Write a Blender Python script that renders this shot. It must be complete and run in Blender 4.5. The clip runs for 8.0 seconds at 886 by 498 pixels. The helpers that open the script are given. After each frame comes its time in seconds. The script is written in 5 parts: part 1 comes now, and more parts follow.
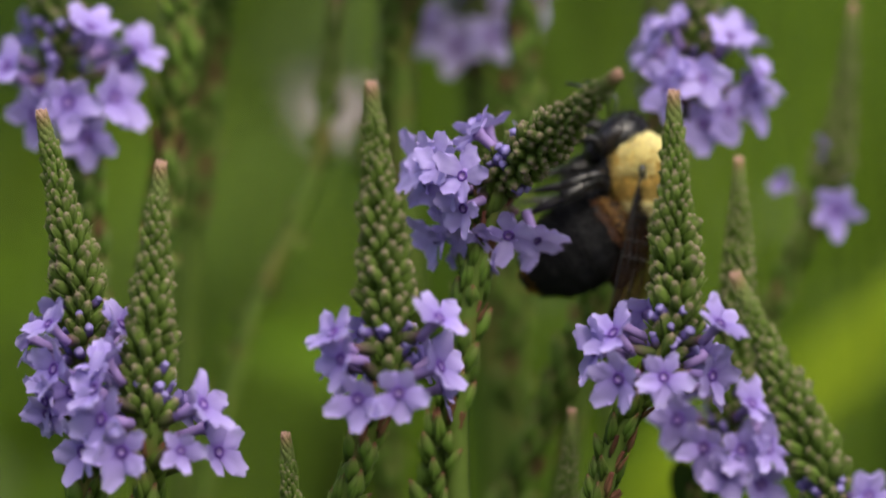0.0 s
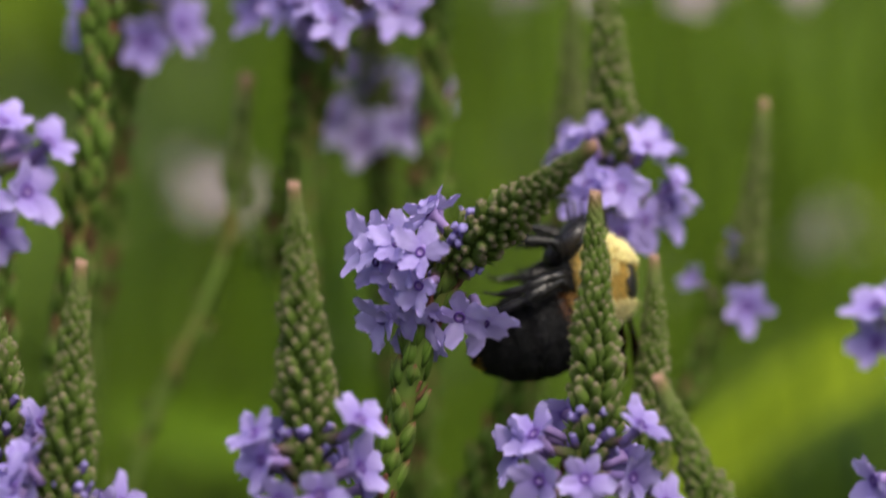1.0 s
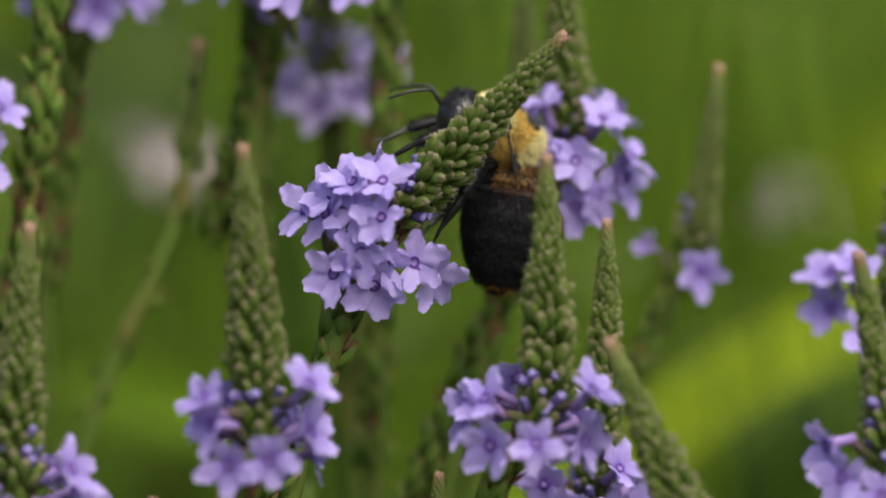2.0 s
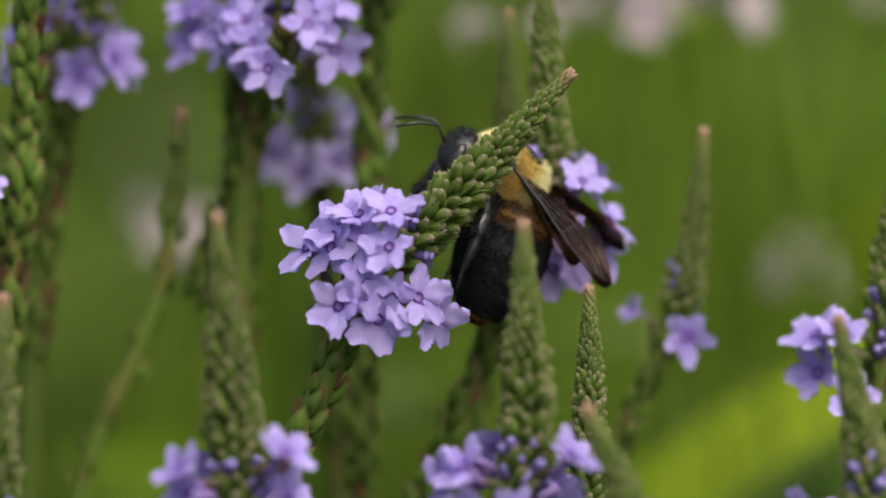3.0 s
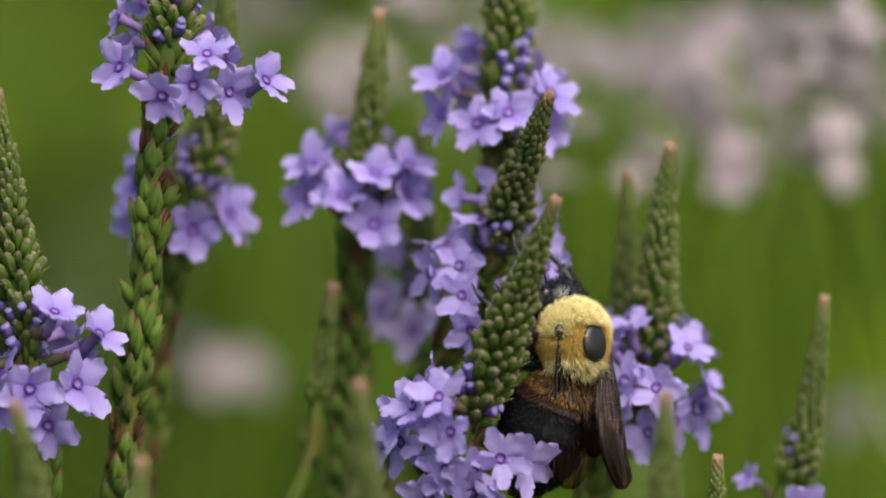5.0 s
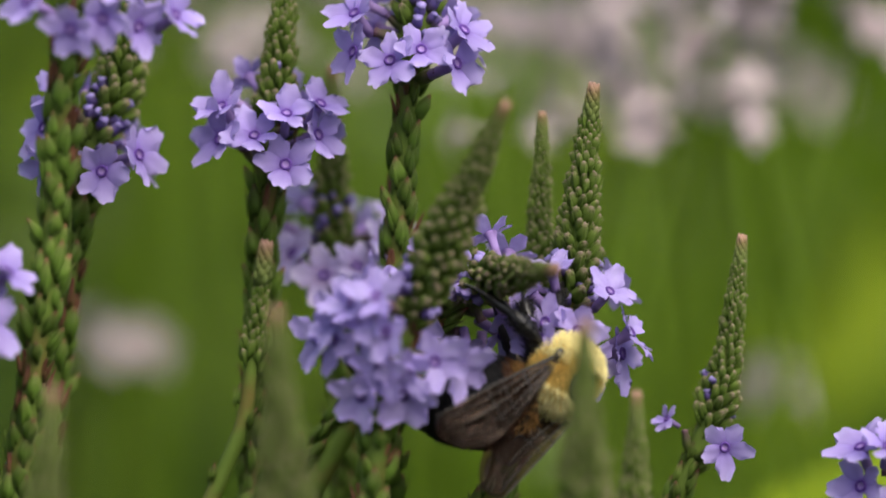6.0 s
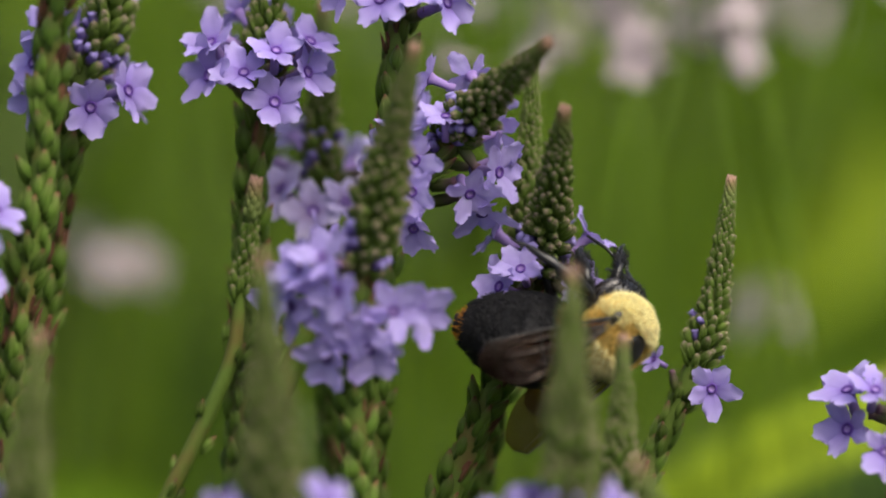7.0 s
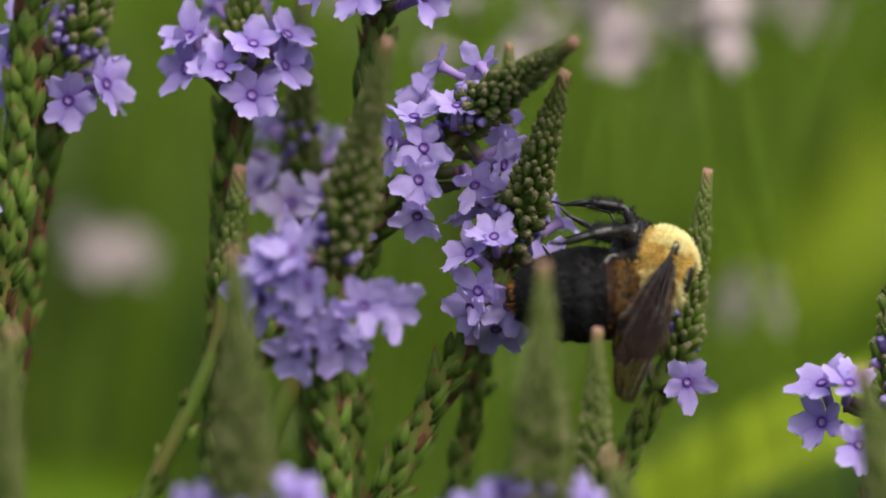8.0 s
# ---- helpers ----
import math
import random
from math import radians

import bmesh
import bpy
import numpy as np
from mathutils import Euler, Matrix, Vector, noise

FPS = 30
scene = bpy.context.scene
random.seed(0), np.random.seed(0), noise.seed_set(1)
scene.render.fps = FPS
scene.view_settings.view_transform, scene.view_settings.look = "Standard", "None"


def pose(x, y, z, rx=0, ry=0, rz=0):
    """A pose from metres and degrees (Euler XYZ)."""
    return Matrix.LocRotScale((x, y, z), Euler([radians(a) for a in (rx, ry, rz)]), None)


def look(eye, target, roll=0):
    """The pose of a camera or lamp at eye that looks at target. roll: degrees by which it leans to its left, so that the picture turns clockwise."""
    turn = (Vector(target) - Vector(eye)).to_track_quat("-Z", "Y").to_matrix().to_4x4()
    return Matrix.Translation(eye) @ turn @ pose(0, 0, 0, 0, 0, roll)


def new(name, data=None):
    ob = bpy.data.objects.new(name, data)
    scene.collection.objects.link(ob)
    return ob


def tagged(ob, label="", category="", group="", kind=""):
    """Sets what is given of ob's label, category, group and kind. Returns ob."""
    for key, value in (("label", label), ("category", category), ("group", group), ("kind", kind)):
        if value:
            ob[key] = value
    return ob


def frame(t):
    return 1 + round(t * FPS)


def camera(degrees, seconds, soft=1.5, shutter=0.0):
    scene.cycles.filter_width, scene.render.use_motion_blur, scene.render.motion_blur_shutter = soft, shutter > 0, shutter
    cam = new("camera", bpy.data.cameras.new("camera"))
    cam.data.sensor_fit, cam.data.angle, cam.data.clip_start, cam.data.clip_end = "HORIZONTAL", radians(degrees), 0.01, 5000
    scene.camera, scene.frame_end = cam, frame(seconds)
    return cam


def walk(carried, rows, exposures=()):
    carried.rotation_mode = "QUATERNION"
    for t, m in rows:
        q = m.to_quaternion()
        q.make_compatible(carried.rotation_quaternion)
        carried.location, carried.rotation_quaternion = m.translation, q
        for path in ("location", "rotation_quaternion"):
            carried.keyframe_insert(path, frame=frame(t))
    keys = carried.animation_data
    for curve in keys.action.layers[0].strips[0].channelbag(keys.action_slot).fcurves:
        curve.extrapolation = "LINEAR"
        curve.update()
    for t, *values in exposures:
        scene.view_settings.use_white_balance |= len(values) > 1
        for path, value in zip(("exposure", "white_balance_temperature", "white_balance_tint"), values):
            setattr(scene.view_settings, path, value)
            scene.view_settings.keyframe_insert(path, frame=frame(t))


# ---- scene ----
# A bumblebee works the flower spikes of blue vervain in a meadow; long close-up lens, hand-held.
cam = camera(6.0, 8.0, soft=1.8, shutter=0.12)
cam.data.dof.use_dof = True
cam.data.dof.focus_distance = 0.4985
cam.data.dof.aperture_fstop = 15.0
PATH = [
    (0, (0.03282, -0.49425, 1.07615), (0.02160, 0.00131, 1.01063), -0.87),
    (0.2, (0.03457, -0.49344, 1.07710), (0.02178, 0.00230, 1.01321), -0.93),
    (0.4, (0.03632, -0.49262, 1.07805), (0.02458, 0.00300, 1.01306), -0.99),
    (0.5, (0.03720, -0.49222, 1.07852), (0.02504, 0.00326, 1.01253), -1.02),
    (0.6, (0.03347, -0.49206, 1.07956), (0.02422, 0.00326, 1.01200), -0.89),
    (0.8, (0.02601, -0.49176, 1.08163), (0.02282, 0.00358, 1.01360), -0.62),
    (1, (0.01856, -0.49146, 1.08370), (0.02651, 0.00389, 1.01613), -0.35),
    (1.2, (0.03428, -0.49254, 1.09078), (0.03128, 0.00204, 1.01747), -0.59),
    (2.3, (0.01829, -0.48879, 1.07509), (0.02900, 0.00734, 1.01391), -0.29),
    (2.5, (0.02111, -0.48931, 1.07315), (0.02652, 0.00726, 1.01492), -0.07),
    (2.7, (0.02519, -0.48825, 1.07590), (0.02762, 0.00818, 1.01629), -0.44),
    (2.9, (0.02928, -0.48718, 1.07864), (0.03061, 0.00905, 1.01740), -0.81),
    (3, (0.03132, -0.48665, 1.08002), (0.03063, 0.00939, 1.01721), -0.99),
    (3.1, (0.02702, -0.48652, 1.07958), (0.02927, 0.00955, 1.01706), -0.79),
    (3.3, (0.01841, -0.48627, 1.07870), (0.02622, 0.00981, 1.01671), -0.40),
    (3.5, (0.00981, -0.48603, 1.07782), (0.02438, 0.01014, 1.01775), 0.00),
    (3.7, (0.00738, -0.48581, 1.07867), (0.02422, 0.01040, 1.01962), 0.04),
    (4, (0.00373, -0.48549, 1.07995), (0.02198, 0.01062, 1.02041), 0.09),
    (4.1, (0.00326, -0.48538, 1.08174), (0.02066, 0.01058, 1.02076), 0.12),
    (4.3, (0.00231, -0.48517, 1.08532), (0.01971, 0.01052, 1.02216), 0.19),
    (4.5, (0.00137, -0.48495, 1.08889), (0.02124, 0.01056, 1.02508), 0.25),
    (4.7, (0.00132, -0.48306, 1.08850), (0.02219, 0.01254, 1.02572), 0.37),
    (5.8, (-0.00028, -0.47538, 1.07766), (0.02805, 0.02073, 1.02224), 0.46),
    (6, (-0.00234, -0.47423, 1.07297), (0.02878, 0.02218, 1.02189), 0.30),
    (6.5, (-0.00080, -0.47293, 1.07709), (0.02852, 0.02282, 1.01902), 0.49),
    (7, (-0.00095, -0.47315, 1.08107), (0.02948, 0.02196, 1.01827), 0.74),
    (7.5, (0.00780, -0.47301, 1.08344), (0.02956, 0.02216, 1.01761), 0.63),
    (8, (0.00514, -0.47454, 1.08270), (0.03080, 0.02059, 1.01803), 0.72),
]
walk(cam, [(t, look(eye, target, roll)) for t, eye, target, roll in PATH])

# ---- daylight: a bright overcast sky ----
world = bpy.data.worlds.new("sky")
scene.world = world
world.use_nodes = True
_nt = world.node_tree
_sky = _nt.nodes.new("ShaderNodeTexSky")
_sky.sky_type = "NISHITA"
_sky.sun_disc = False
_sky.sun_elevation = radians(55)
_sky.sun_rotation = radians(150)
_sky.air_density, _sky.dust_density = 1.0, 6.0
_bg = _nt.nodes["Background"]
_bg.inputs["Strength"].default_value = 0.15
_nt.links.new(_sky.outputs["Color"], _bg.inputs["Color"])
sun = new("sun", bpy.data.lights.new("sun", "SUN"))
sun.data.energy, sun.data.angle, sun.data.color = 2.2, radians(60), (1.0, 0.95, 0.84)
sun.matrix_world = look((0.45, -0.75, 1.6), (0, 0, 0))
scene.view_settings.exposure = 0.33

MM = 0.001


# ---- materials ----
def shader(name, rough=0.6, spec=0.3):
    m = bpy.data.materials.new(name)
    m.use_nodes = True
    n = m.node_tree.nodes["Principled BSDF"]
    n.inputs["Roughness"].default_value = rough
    n.inputs["Specular IOR Level"].default_value = spec
    return m, m.node_tree.nodes, m.node_tree.links, n


def ramp(nodes, stops):
    r = nodes.new("ShaderNodeValToRGB")
    while len(r.color_ramp.elements) < len(stops):
        r.color_ramp.elements.new(0.5)
    for e, (p, c) in zip(r.color_ramp.elements, stops):
        e.position, e.color = p, (*c, 1)
    return r


def noise_node(nodes, links, scale, detail=3.0, coord="Object"):
    tc = nodes.new("ShaderNodeTexCoord")
    nz = nodes.new("ShaderNodeTexNoise")
    nz.inputs["Scale"].default_value, nz.inputs["Detail"].default_value = scale, detail
    links.new(tc.outputs[coord], nz.inputs["Vector"])
    return nz


def mixed(nodes, links, kind, fac, a, b):
    x = nodes.new("ShaderNodeMix")
    x.data_type, x.blend_type = "RGBA", kind
    for sock, val in ((0, fac), (6, a), (7, b)):
        if isinstance(val, (int, float)):
            x.inputs[sock].default_value = val
        elif isinstance(val, tuple):
            x.inputs[sock].default_value = (*val, 1)
        else:
            links.new(val, x.inputs[sock])
    return x.outputs[2]


def relief(nodes, links, n, scale, strength, distance):
    nz = noise_node(nodes, links, scale, 4.0)
    b = nodes.new("ShaderNodeBump")
    b.inputs["Strength"].default_value, b.inputs["Distance"].default_value = strength, distance
    links.new(nz.outputs["Fac"], b.inputs["Height"])
    links.new(b.outputs["Normal"], n.inputs["Normal"])


def leafy(name, stops, along=None, scale=900.0, rough=0.55, lets=0.25, rand=0.35, spec=0.14, island=False, fuzz=0.0):
    """A plant surface: colour along the piece or by a noise, varied from piece to piece, some light passing through."""
    m, nodes, links, n = shader(name, rough, spec)
    n.inputs["Sheen Weight"].default_value = fuzz
    n.inputs["Sheen Tint"].default_value = (0.6, 0.8, 0.3, 1)
    r = ramp(nodes, stops)
    nz = noise_node(nodes, links, scale)
    if along is None:
        links.new(nz.outputs["Fac"], r.inputs["Fac"])
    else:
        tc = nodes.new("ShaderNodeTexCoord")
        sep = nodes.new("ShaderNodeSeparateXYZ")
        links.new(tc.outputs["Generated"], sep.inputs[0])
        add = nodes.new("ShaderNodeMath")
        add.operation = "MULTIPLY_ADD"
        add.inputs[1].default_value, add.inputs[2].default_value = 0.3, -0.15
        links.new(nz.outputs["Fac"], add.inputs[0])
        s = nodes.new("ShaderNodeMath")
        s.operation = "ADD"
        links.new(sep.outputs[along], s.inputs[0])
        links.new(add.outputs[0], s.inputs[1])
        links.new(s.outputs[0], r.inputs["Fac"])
    if island:
        info = nodes.new("ShaderNodeNewGeometry").outputs["Random Per Island"]
    else:
        info = nodes.new("ShaderNodeObjectInfo").outputs["Random"]
    hsv = nodes.new("ShaderNodeHueSaturation")
    mr = nodes.new("ShaderNodeMapRange")
    mr.inputs["To Min"].default_value, mr.inputs["To Max"].default_value = 1 - rand, 1 + rand
    links.new(info, mr.inputs["Value"])
    links.new(mr.outputs[0], hsv.inputs["Value"])
    links.new(r.outputs["Color"], hsv.inputs["Color"])
    col = hsv.outputs["Color"]
    links.new(col, n.inputs["Base Color"])
    relief(nodes, links, n, scale * 2.2, 0.35, 0.0001)
    if lets > 0:
        tr = nodes.new("ShaderNodeBsdfTranslucent")
        links.new(col, tr.inputs["Color"])
        mx = nodes.new("ShaderNodeMixShader")
        mx.inputs[0].default_value = lets
        out = nodes["Material Output"]
        links.new(n.outputs[0], mx.inputs[1])
        links.new(tr.outputs[0], mx.inputs[2])
        links.new(mx.outputs[0], out.inputs["Surface"])
    return m


PETAL = leafy("petal_lavender", [(0, (0.222, 0.135, 0.5)), (0.2, (0.33, 0.253, 0.632)), (0.6, (0.402, 0.326, 0.695)), (1, (0.48, 0.412, 0.752))], along=2, scale=700, rough=0.6, lets=0.3, rand=0.1, spec=0.15)
TUBE = leafy("corolla_tube", [(0.0, (0.24, 0.15, 0.38)), (1.0, (0.36, 0.26, 0.58))], scale=800, lets=0.2, rand=0.2)
THROAT = leafy("corolla_throat", [(0.0, (0.075, 0.03, 0.2)), (1.0, (0.13, 0.065, 0.31))], scale=2500, lets=0.1, rand=0.1)
VIOLET = leafy("opening_bud_violet", [(0.0, (0.11, 0.13, 0.045)), (0.35, (0.1, 0.075, 0.14)), (0.6, (0.13, 0.095, 0.31)), (1.0, (0.33, 0.28, 0.6))], along=2, scale=900, lets=0.1, rand=0.15)
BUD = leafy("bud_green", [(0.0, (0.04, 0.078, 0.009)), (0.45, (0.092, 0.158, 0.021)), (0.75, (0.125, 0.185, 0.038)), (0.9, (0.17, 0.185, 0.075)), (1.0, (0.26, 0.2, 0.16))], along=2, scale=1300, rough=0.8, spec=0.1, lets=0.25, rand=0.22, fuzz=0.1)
POD = leafy("seed_pod_green", [(0.0, (0.035, 0.065, 0.008)), (0.5, (0.09, 0.16, 0.022)), (0.8, (0.115, 0.155, 0.035)), (0.93, (0.14, 0.09, 0.04)), (1.0, (0.11, 0.032, 0.024))], along=2, scale=1100, lets=0.15, rand=0.3, fuzz=0.1)
FRUIT = leafy("spent_calyx", [(0.0, (0.055, 0.09, 0.014)), (0.55, (0.105, 0.165, 0.028)), (0.8, (0.12, 0.11, 0.038)), (1.0, (0.14, 0.04, 0.035))], along=2, scale=1100, lets=0.1, rand=0.35)
TIP = leafy("spike_tip", [(0.0, (0.1, 0.15, 0.035)), (0.5, (0.14, 0.17, 0.05)), (0.75, (0.2, 0.16, 0.07)), (0.95, (0.33, 0.2, 0.15))], along=2, scale=1200, lets=0.12, rand=0.12)
STEM = leafy("stem_green", [(0.0, (0.065, 0.11, 0.014)), (0.5, (0.095, 0.145, 0.026)), (0.9, (0.16, 0.065, 0.035))], scale=350, lets=0.0, rand=0.15)


# ---- building helpers ----
def mesh_of(name, verts, faces, *mats, smooth=True, slots=None):
    me = bpy.data.meshes.new(name)
    me.from_pydata([tuple(v) for v in verts], [], faces)
    for m in mats:
        me.materials.append(m)
    if slots:
        me.polygons.foreach_set("material_index", slots)
    if smooth:
        me.polygons.foreach_set("use_smooth", [True] * len(me.polygons))
    me.update()
    return me


def lathe(rings, sides, wobble=None):
    """Verts and faces of a closed round body along z. rings: (z, radius)."""
    vs, fs = [], []
    for k, (z, r) in enumerate(rings):
        for i in range(sides):
            a = 2 * math.pi * i / sides
            q = r * (wobble(a, k) if wobble else 1)
            vs.append((q * math.cos(a), q * math.sin(a), z))
    for k in range(len(rings) - 1):
        for i in range(sides):
            j = (i + 1) % sides
            fs.append((k * sides + i, k * sides + j, (k + 1) * sides + j, (k + 1) * sides + i))
    fs.append(tuple(reversed(range(sides))))
    fs.append(tuple(range((len(rings) - 1) * sides, len(rings) * sides)))
    return vs, fs


def tube(points, radii, sides=8):
    """A round tube along points."""
    vs, fs = [], []
    pts = [Vector(p) for p in points]
    ref = Vector((0.3, -1, 0.2)).normalized()
    for k, p in enumerate(pts):
        t = (pts[min(k + 1, len(pts) - 1)] - pts[max(k - 1, 0)]).normalized()
        n = (ref - t * ref.dot(t)).normalized()
        b = t.cross(n)
        for i in range(sides):
            a = 2 * math.pi * i / sides
            vs.append(p + (n * math.cos(a) + b * math.sin(a)) * radii[k])
    for k in range(len(pts) - 1):
        for i in range(sides):
            j = (i + 1) % sides
            fs.append((k * sides + i, k * sides + j, (k + 1) * sides + j, (k + 1) * sides + i))
    fs.append(tuple(reversed(range(sides))))
    fs.append(tuple(range((len(pts) - 1) * sides, len(pts) * sides)))
    return vs, fs


def child(name, me, parent, m, label=""):
    ob = new(name, me)
    ob.parent = parent
    ob.matrix_basis = m
    if label:
        ob["label"] = label
    return ob


def join(*pieces):
    """Joins (verts, faces) pieces."""
    vs, fs = [], []
    for v, f in pieces:
        o = len(vs)
        vs += [tuple(p) for p in v]
        fs += [tuple(i + o for i in q) for q in f]
    return vs, fs


def moved(piece, m):
    return [m @ Vector(p) for p in piece[0]], piece[1]


def axes(x, y, z, at):
    m = Matrix((x, y, z)).transposed().to_4x4()
    m.translation = at
    return m


def along_z(direction, at, size=1.0, spin=0.0, side=None):
    """A pose whose z goes along direction, at a place, with a size and a spin about z."""
    z = Vector(direction).normalized()
    s = Vector(side) if side is not None else Vector((0.31, -0.9, 0.27))
    x = (s - z * s.dot(z)).normalized()
    return axes(x, z.cross(x), z, at) @ Matrix.Rotation(spin, 4, "Z") @ Matrix.Scale(size, 4)


# ---- pieces of the flower spikes, in metres ----
def bud_mesh(k, mat, name, fat=1.0, beak=0.12, bract=True, long=1.0, pod=False, teeth=False):
    """A ribbed bud or calyx along z with a keeled bract on its outer side."""
    rng = random.Random(k)
    ribs = lambda a, ring: 1 + (0.2 if pod else 0.1) * math.cos(5 * a + k) + rng.uniform(-0.05, 0.05)
    rings = [(0, 0.2), (0.25, 0.36 * fat), (0.65, 0.44 * fat), (1.05, 0.42 * fat), (1.38, 0.3 * fat), (1.58, max(beak, 0.16) * 0.9), (1.66, 0.05)]
    if pod:
        rings = [(0, 0.22), (0.3, 0.4 * fat), (0.75, 0.46 * fat), (1.2, 0.36 * fat), (1.6, 0.2 * fat), (1.95, 0.05)]
    vs, fs = lathe([(z * MM * long, r * MM) for z, r in rings], 8, ribs)
    if teeth:
        for q in range(5):
            a = q * 1.2566 + rng.uniform(-0.2, 0.2)
            d = Vector((math.cos(a), math.sin(a), 0))
            tooth = lathe([(0, 0.11 * MM), (0.14 * MM, 0.085 * MM), (rng.uniform(0.24, 0.36) * MM, 0.015 * MM)], 4)
            vs, fs = join((vs, fs), moved(tooth, along_z(d * rng.uniform(-0.25, 0.3) + Vector((0, 0, 1)), d * 0.24 * fat * MM + Vector((0, 0, 1.32 * long * MM)))))
    if bract:
        leaf = lathe([(-0.3 * MM, 0.1 * MM), (0.2 * MM, 0.2 * MM), (0.7 * MM, 0.15 * MM), (1.2 * MM, 0.07 * MM), (1.6 * MM, 0.012 * MM)], 5)
        vs, fs = join((vs, fs), moved(leaf, Matrix.Translation((0.38 * MM, 0, 0)) @ Matrix.Rotation(radians(rng.uniform(-4, 8)), 4, "Y")))
    return mesh_of(name, vs, fs, mat)


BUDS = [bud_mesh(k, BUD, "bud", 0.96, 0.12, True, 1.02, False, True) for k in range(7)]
FRUITS = [bud_mesh(10 + k, FRUIT, "calyx", 0.78 + 0.06 * k, 0.1, True, 1.0, True) for k in range(4)]
RIPE = [bud_mesh(40 + k, POD, "calyx", 0.86 + 0.1 * k, 0.16, True, 1.08 - 0.05 * k, True) for k in range(4)]
SLIM = leafy("flower_calyx", [(0.0, (0.05, 0.085, 0.014)), (0.5, (0.085, 0.1, 0.035)), (1.0, (0.12, 0.06, 0.09))], along=2, scale=1100, lets=0.1, rand=0.25)
SLIMS = [bud_mesh(60 + k, SLIM, "calyx", 0.62 + 0.06 * k, 0.3, False, 1.0) for k in range(3)]
DRY = leafy("dried_bract", [(0.0, (0.09, 0.06, 0.025)), (0.6, (0.13, 0.06, 0.035)), (1.0, (0.1, 0.03, 0.025))], along=2, scale=1100, lets=0.05, rand=0.3)
DRIED = [bud_mesh(70 + k, DRY, "calyx", 0.4 + 0.08 * k, 0.1, True, 0.85) for k in range(3)]
VIOLETS = [bud_mesh(20 + k, VIOLET, "opening_bud", 0.9, 0.4, False, 0.8, False, True) for k in range(3)]


def petal_geo(k):
    """One lobe of the corolla, growing along z, facing +y: narrow at its foot, broad and slightly notched at its end."""
    rng = random.Random(50 + k)
    nu, nv = 8, 8
    vs, fs = [], []
    length, width = rng.uniform(1.68, 1.98), rng.uniform(1.32, 1.6)
    bend, cup, wave = rng.uniform(-0.2, 0.3), rng.uniform(-0.25, 0.35), rng.uniform(0, 6)
    notch, lean = rng.uniform(0.03, 0.11), rng.uniform(-0.1, 0.1)
    for i in range(nu + 1):
        u = i / nu
        grow = min(1.0, u / 0.66)
        half = width * 0.5 * (0.4 + 0.6 * math.sin(grow * math.pi / 2))
        for j in range(nv + 1):
            v = 2 * j / nv - 1
            end = 1 - 0.42 * abs(v) ** 2.3 - notch * max(0.0, 1 - abs(v) * 2.4) - 0.022 * math.sin(wave * 5 + 8 * v)
            z = length * u * (1 - u * u * (1 - end))
            x = half * v * (1 - 0.34 * u ** 5 * v * v) + lean * u * u
            y = -bend * u * u - cup * v * v * half + 0.07 * u * math.sin(wave + 6 * u + 4 * v) + 0.12 * u * v * v * math.sin(wave * 3 + 10 * u + v) - 0.06 * math.exp(-9 * v * v) * math.sin(math.pi * u)
            vs.append((x * MM, y * MM, z * MM))
    w = nv + 1
    for i in range(nu):
        for j in range(nv):
            a = i * w + j
            fs.append((a, a + 1, a + w + 1, a + w))
    return vs, fs


PETALS = [petal_geo(k) for k in range(6)]
PETAL_MESH = [mesh_of("petal", v, f, PETAL) for v, f in PETALS]
FADED = leafy("petal_faded", [(0.0, (0.36, 0.27, 0.55)), (0.4, (0.52, 0.44, 0.76)), (1.0, (0.66, 0.6, 0.84))], along=2, scale=700, rough=0.6, lets=0.35, rand=0.1, spec=0.15)
FADED_MESH = [mesh_of("petal", v, f, FADED) for v, f in PETALS]
TUBE_GEO = lathe([(-1.9 * MM, 0.3 * MM), (-1.1 * MM, 0.3 * MM), (-0.4 * MM, 0.34 * MM), (-0.02 * MM, 0.5 * MM)], 9)
THROAT_GEO = lathe([(-0.1 * MM, 0.33 * MM), (0.1 * MM, 0.37 * MM), (0.16 * MM, 0.33 * MM), (0.15 * MM, 0.25 * MM), (0.06 * MM, 0.2 * MM)], 10)


def lobe_poses(rng):
    """Five uneven lobes round the throat, the largest along x; the flower faces +z."""
    out = []
    for i, (turn, size) in enumerate(((0, 1.06), (70, 1.02), (146, 0.88), (214, 0.88), (290, 1.02))):
        a = radians(turn + rng.uniform(-7, 7))
        d = Vector((math.cos(a), math.sin(a), rng.uniform(-0.05, 0.35) if i == 0 else rng.uniform(0.2, 0.65)))
        at = Vector((math.cos(a) * 0.24 * MM, math.sin(a) * 0.24 * MM, 0.02 * MM * (i % 2)))
        out.append(along_z(d, at, size * rng.uniform(0.92, 1.1), 0, (-d.y, d.x, rng.uniform(-0.3, 0.3))))
    return out


PETAL_IN_FLOWER = leafy("petal_lavender_swaying", [(0.2, (0.33, 0.253, 0.632)), (0.5, (0.402, 0.326, 0.695)), (0.8, (0.48, 0.412, 0.752))], scale=900, rough=0.6, lets=0.3, rand=0.1, spec=0.15, island=True)
THROAT_SLOTS = [1] * (len(THROAT_GEO[1]) - 1) + [0]


def corolla_mesh():
    vs, fs = join(TUBE_GEO, THROAT_GEO)
    return mesh_of("flower", vs, fs, TUBE, THROAT, PETAL_IN_FLOWER, slots=[0] * len(TUBE_GEO[1]) + THROAT_SLOTS)


COROLLA = corolla_mesh()


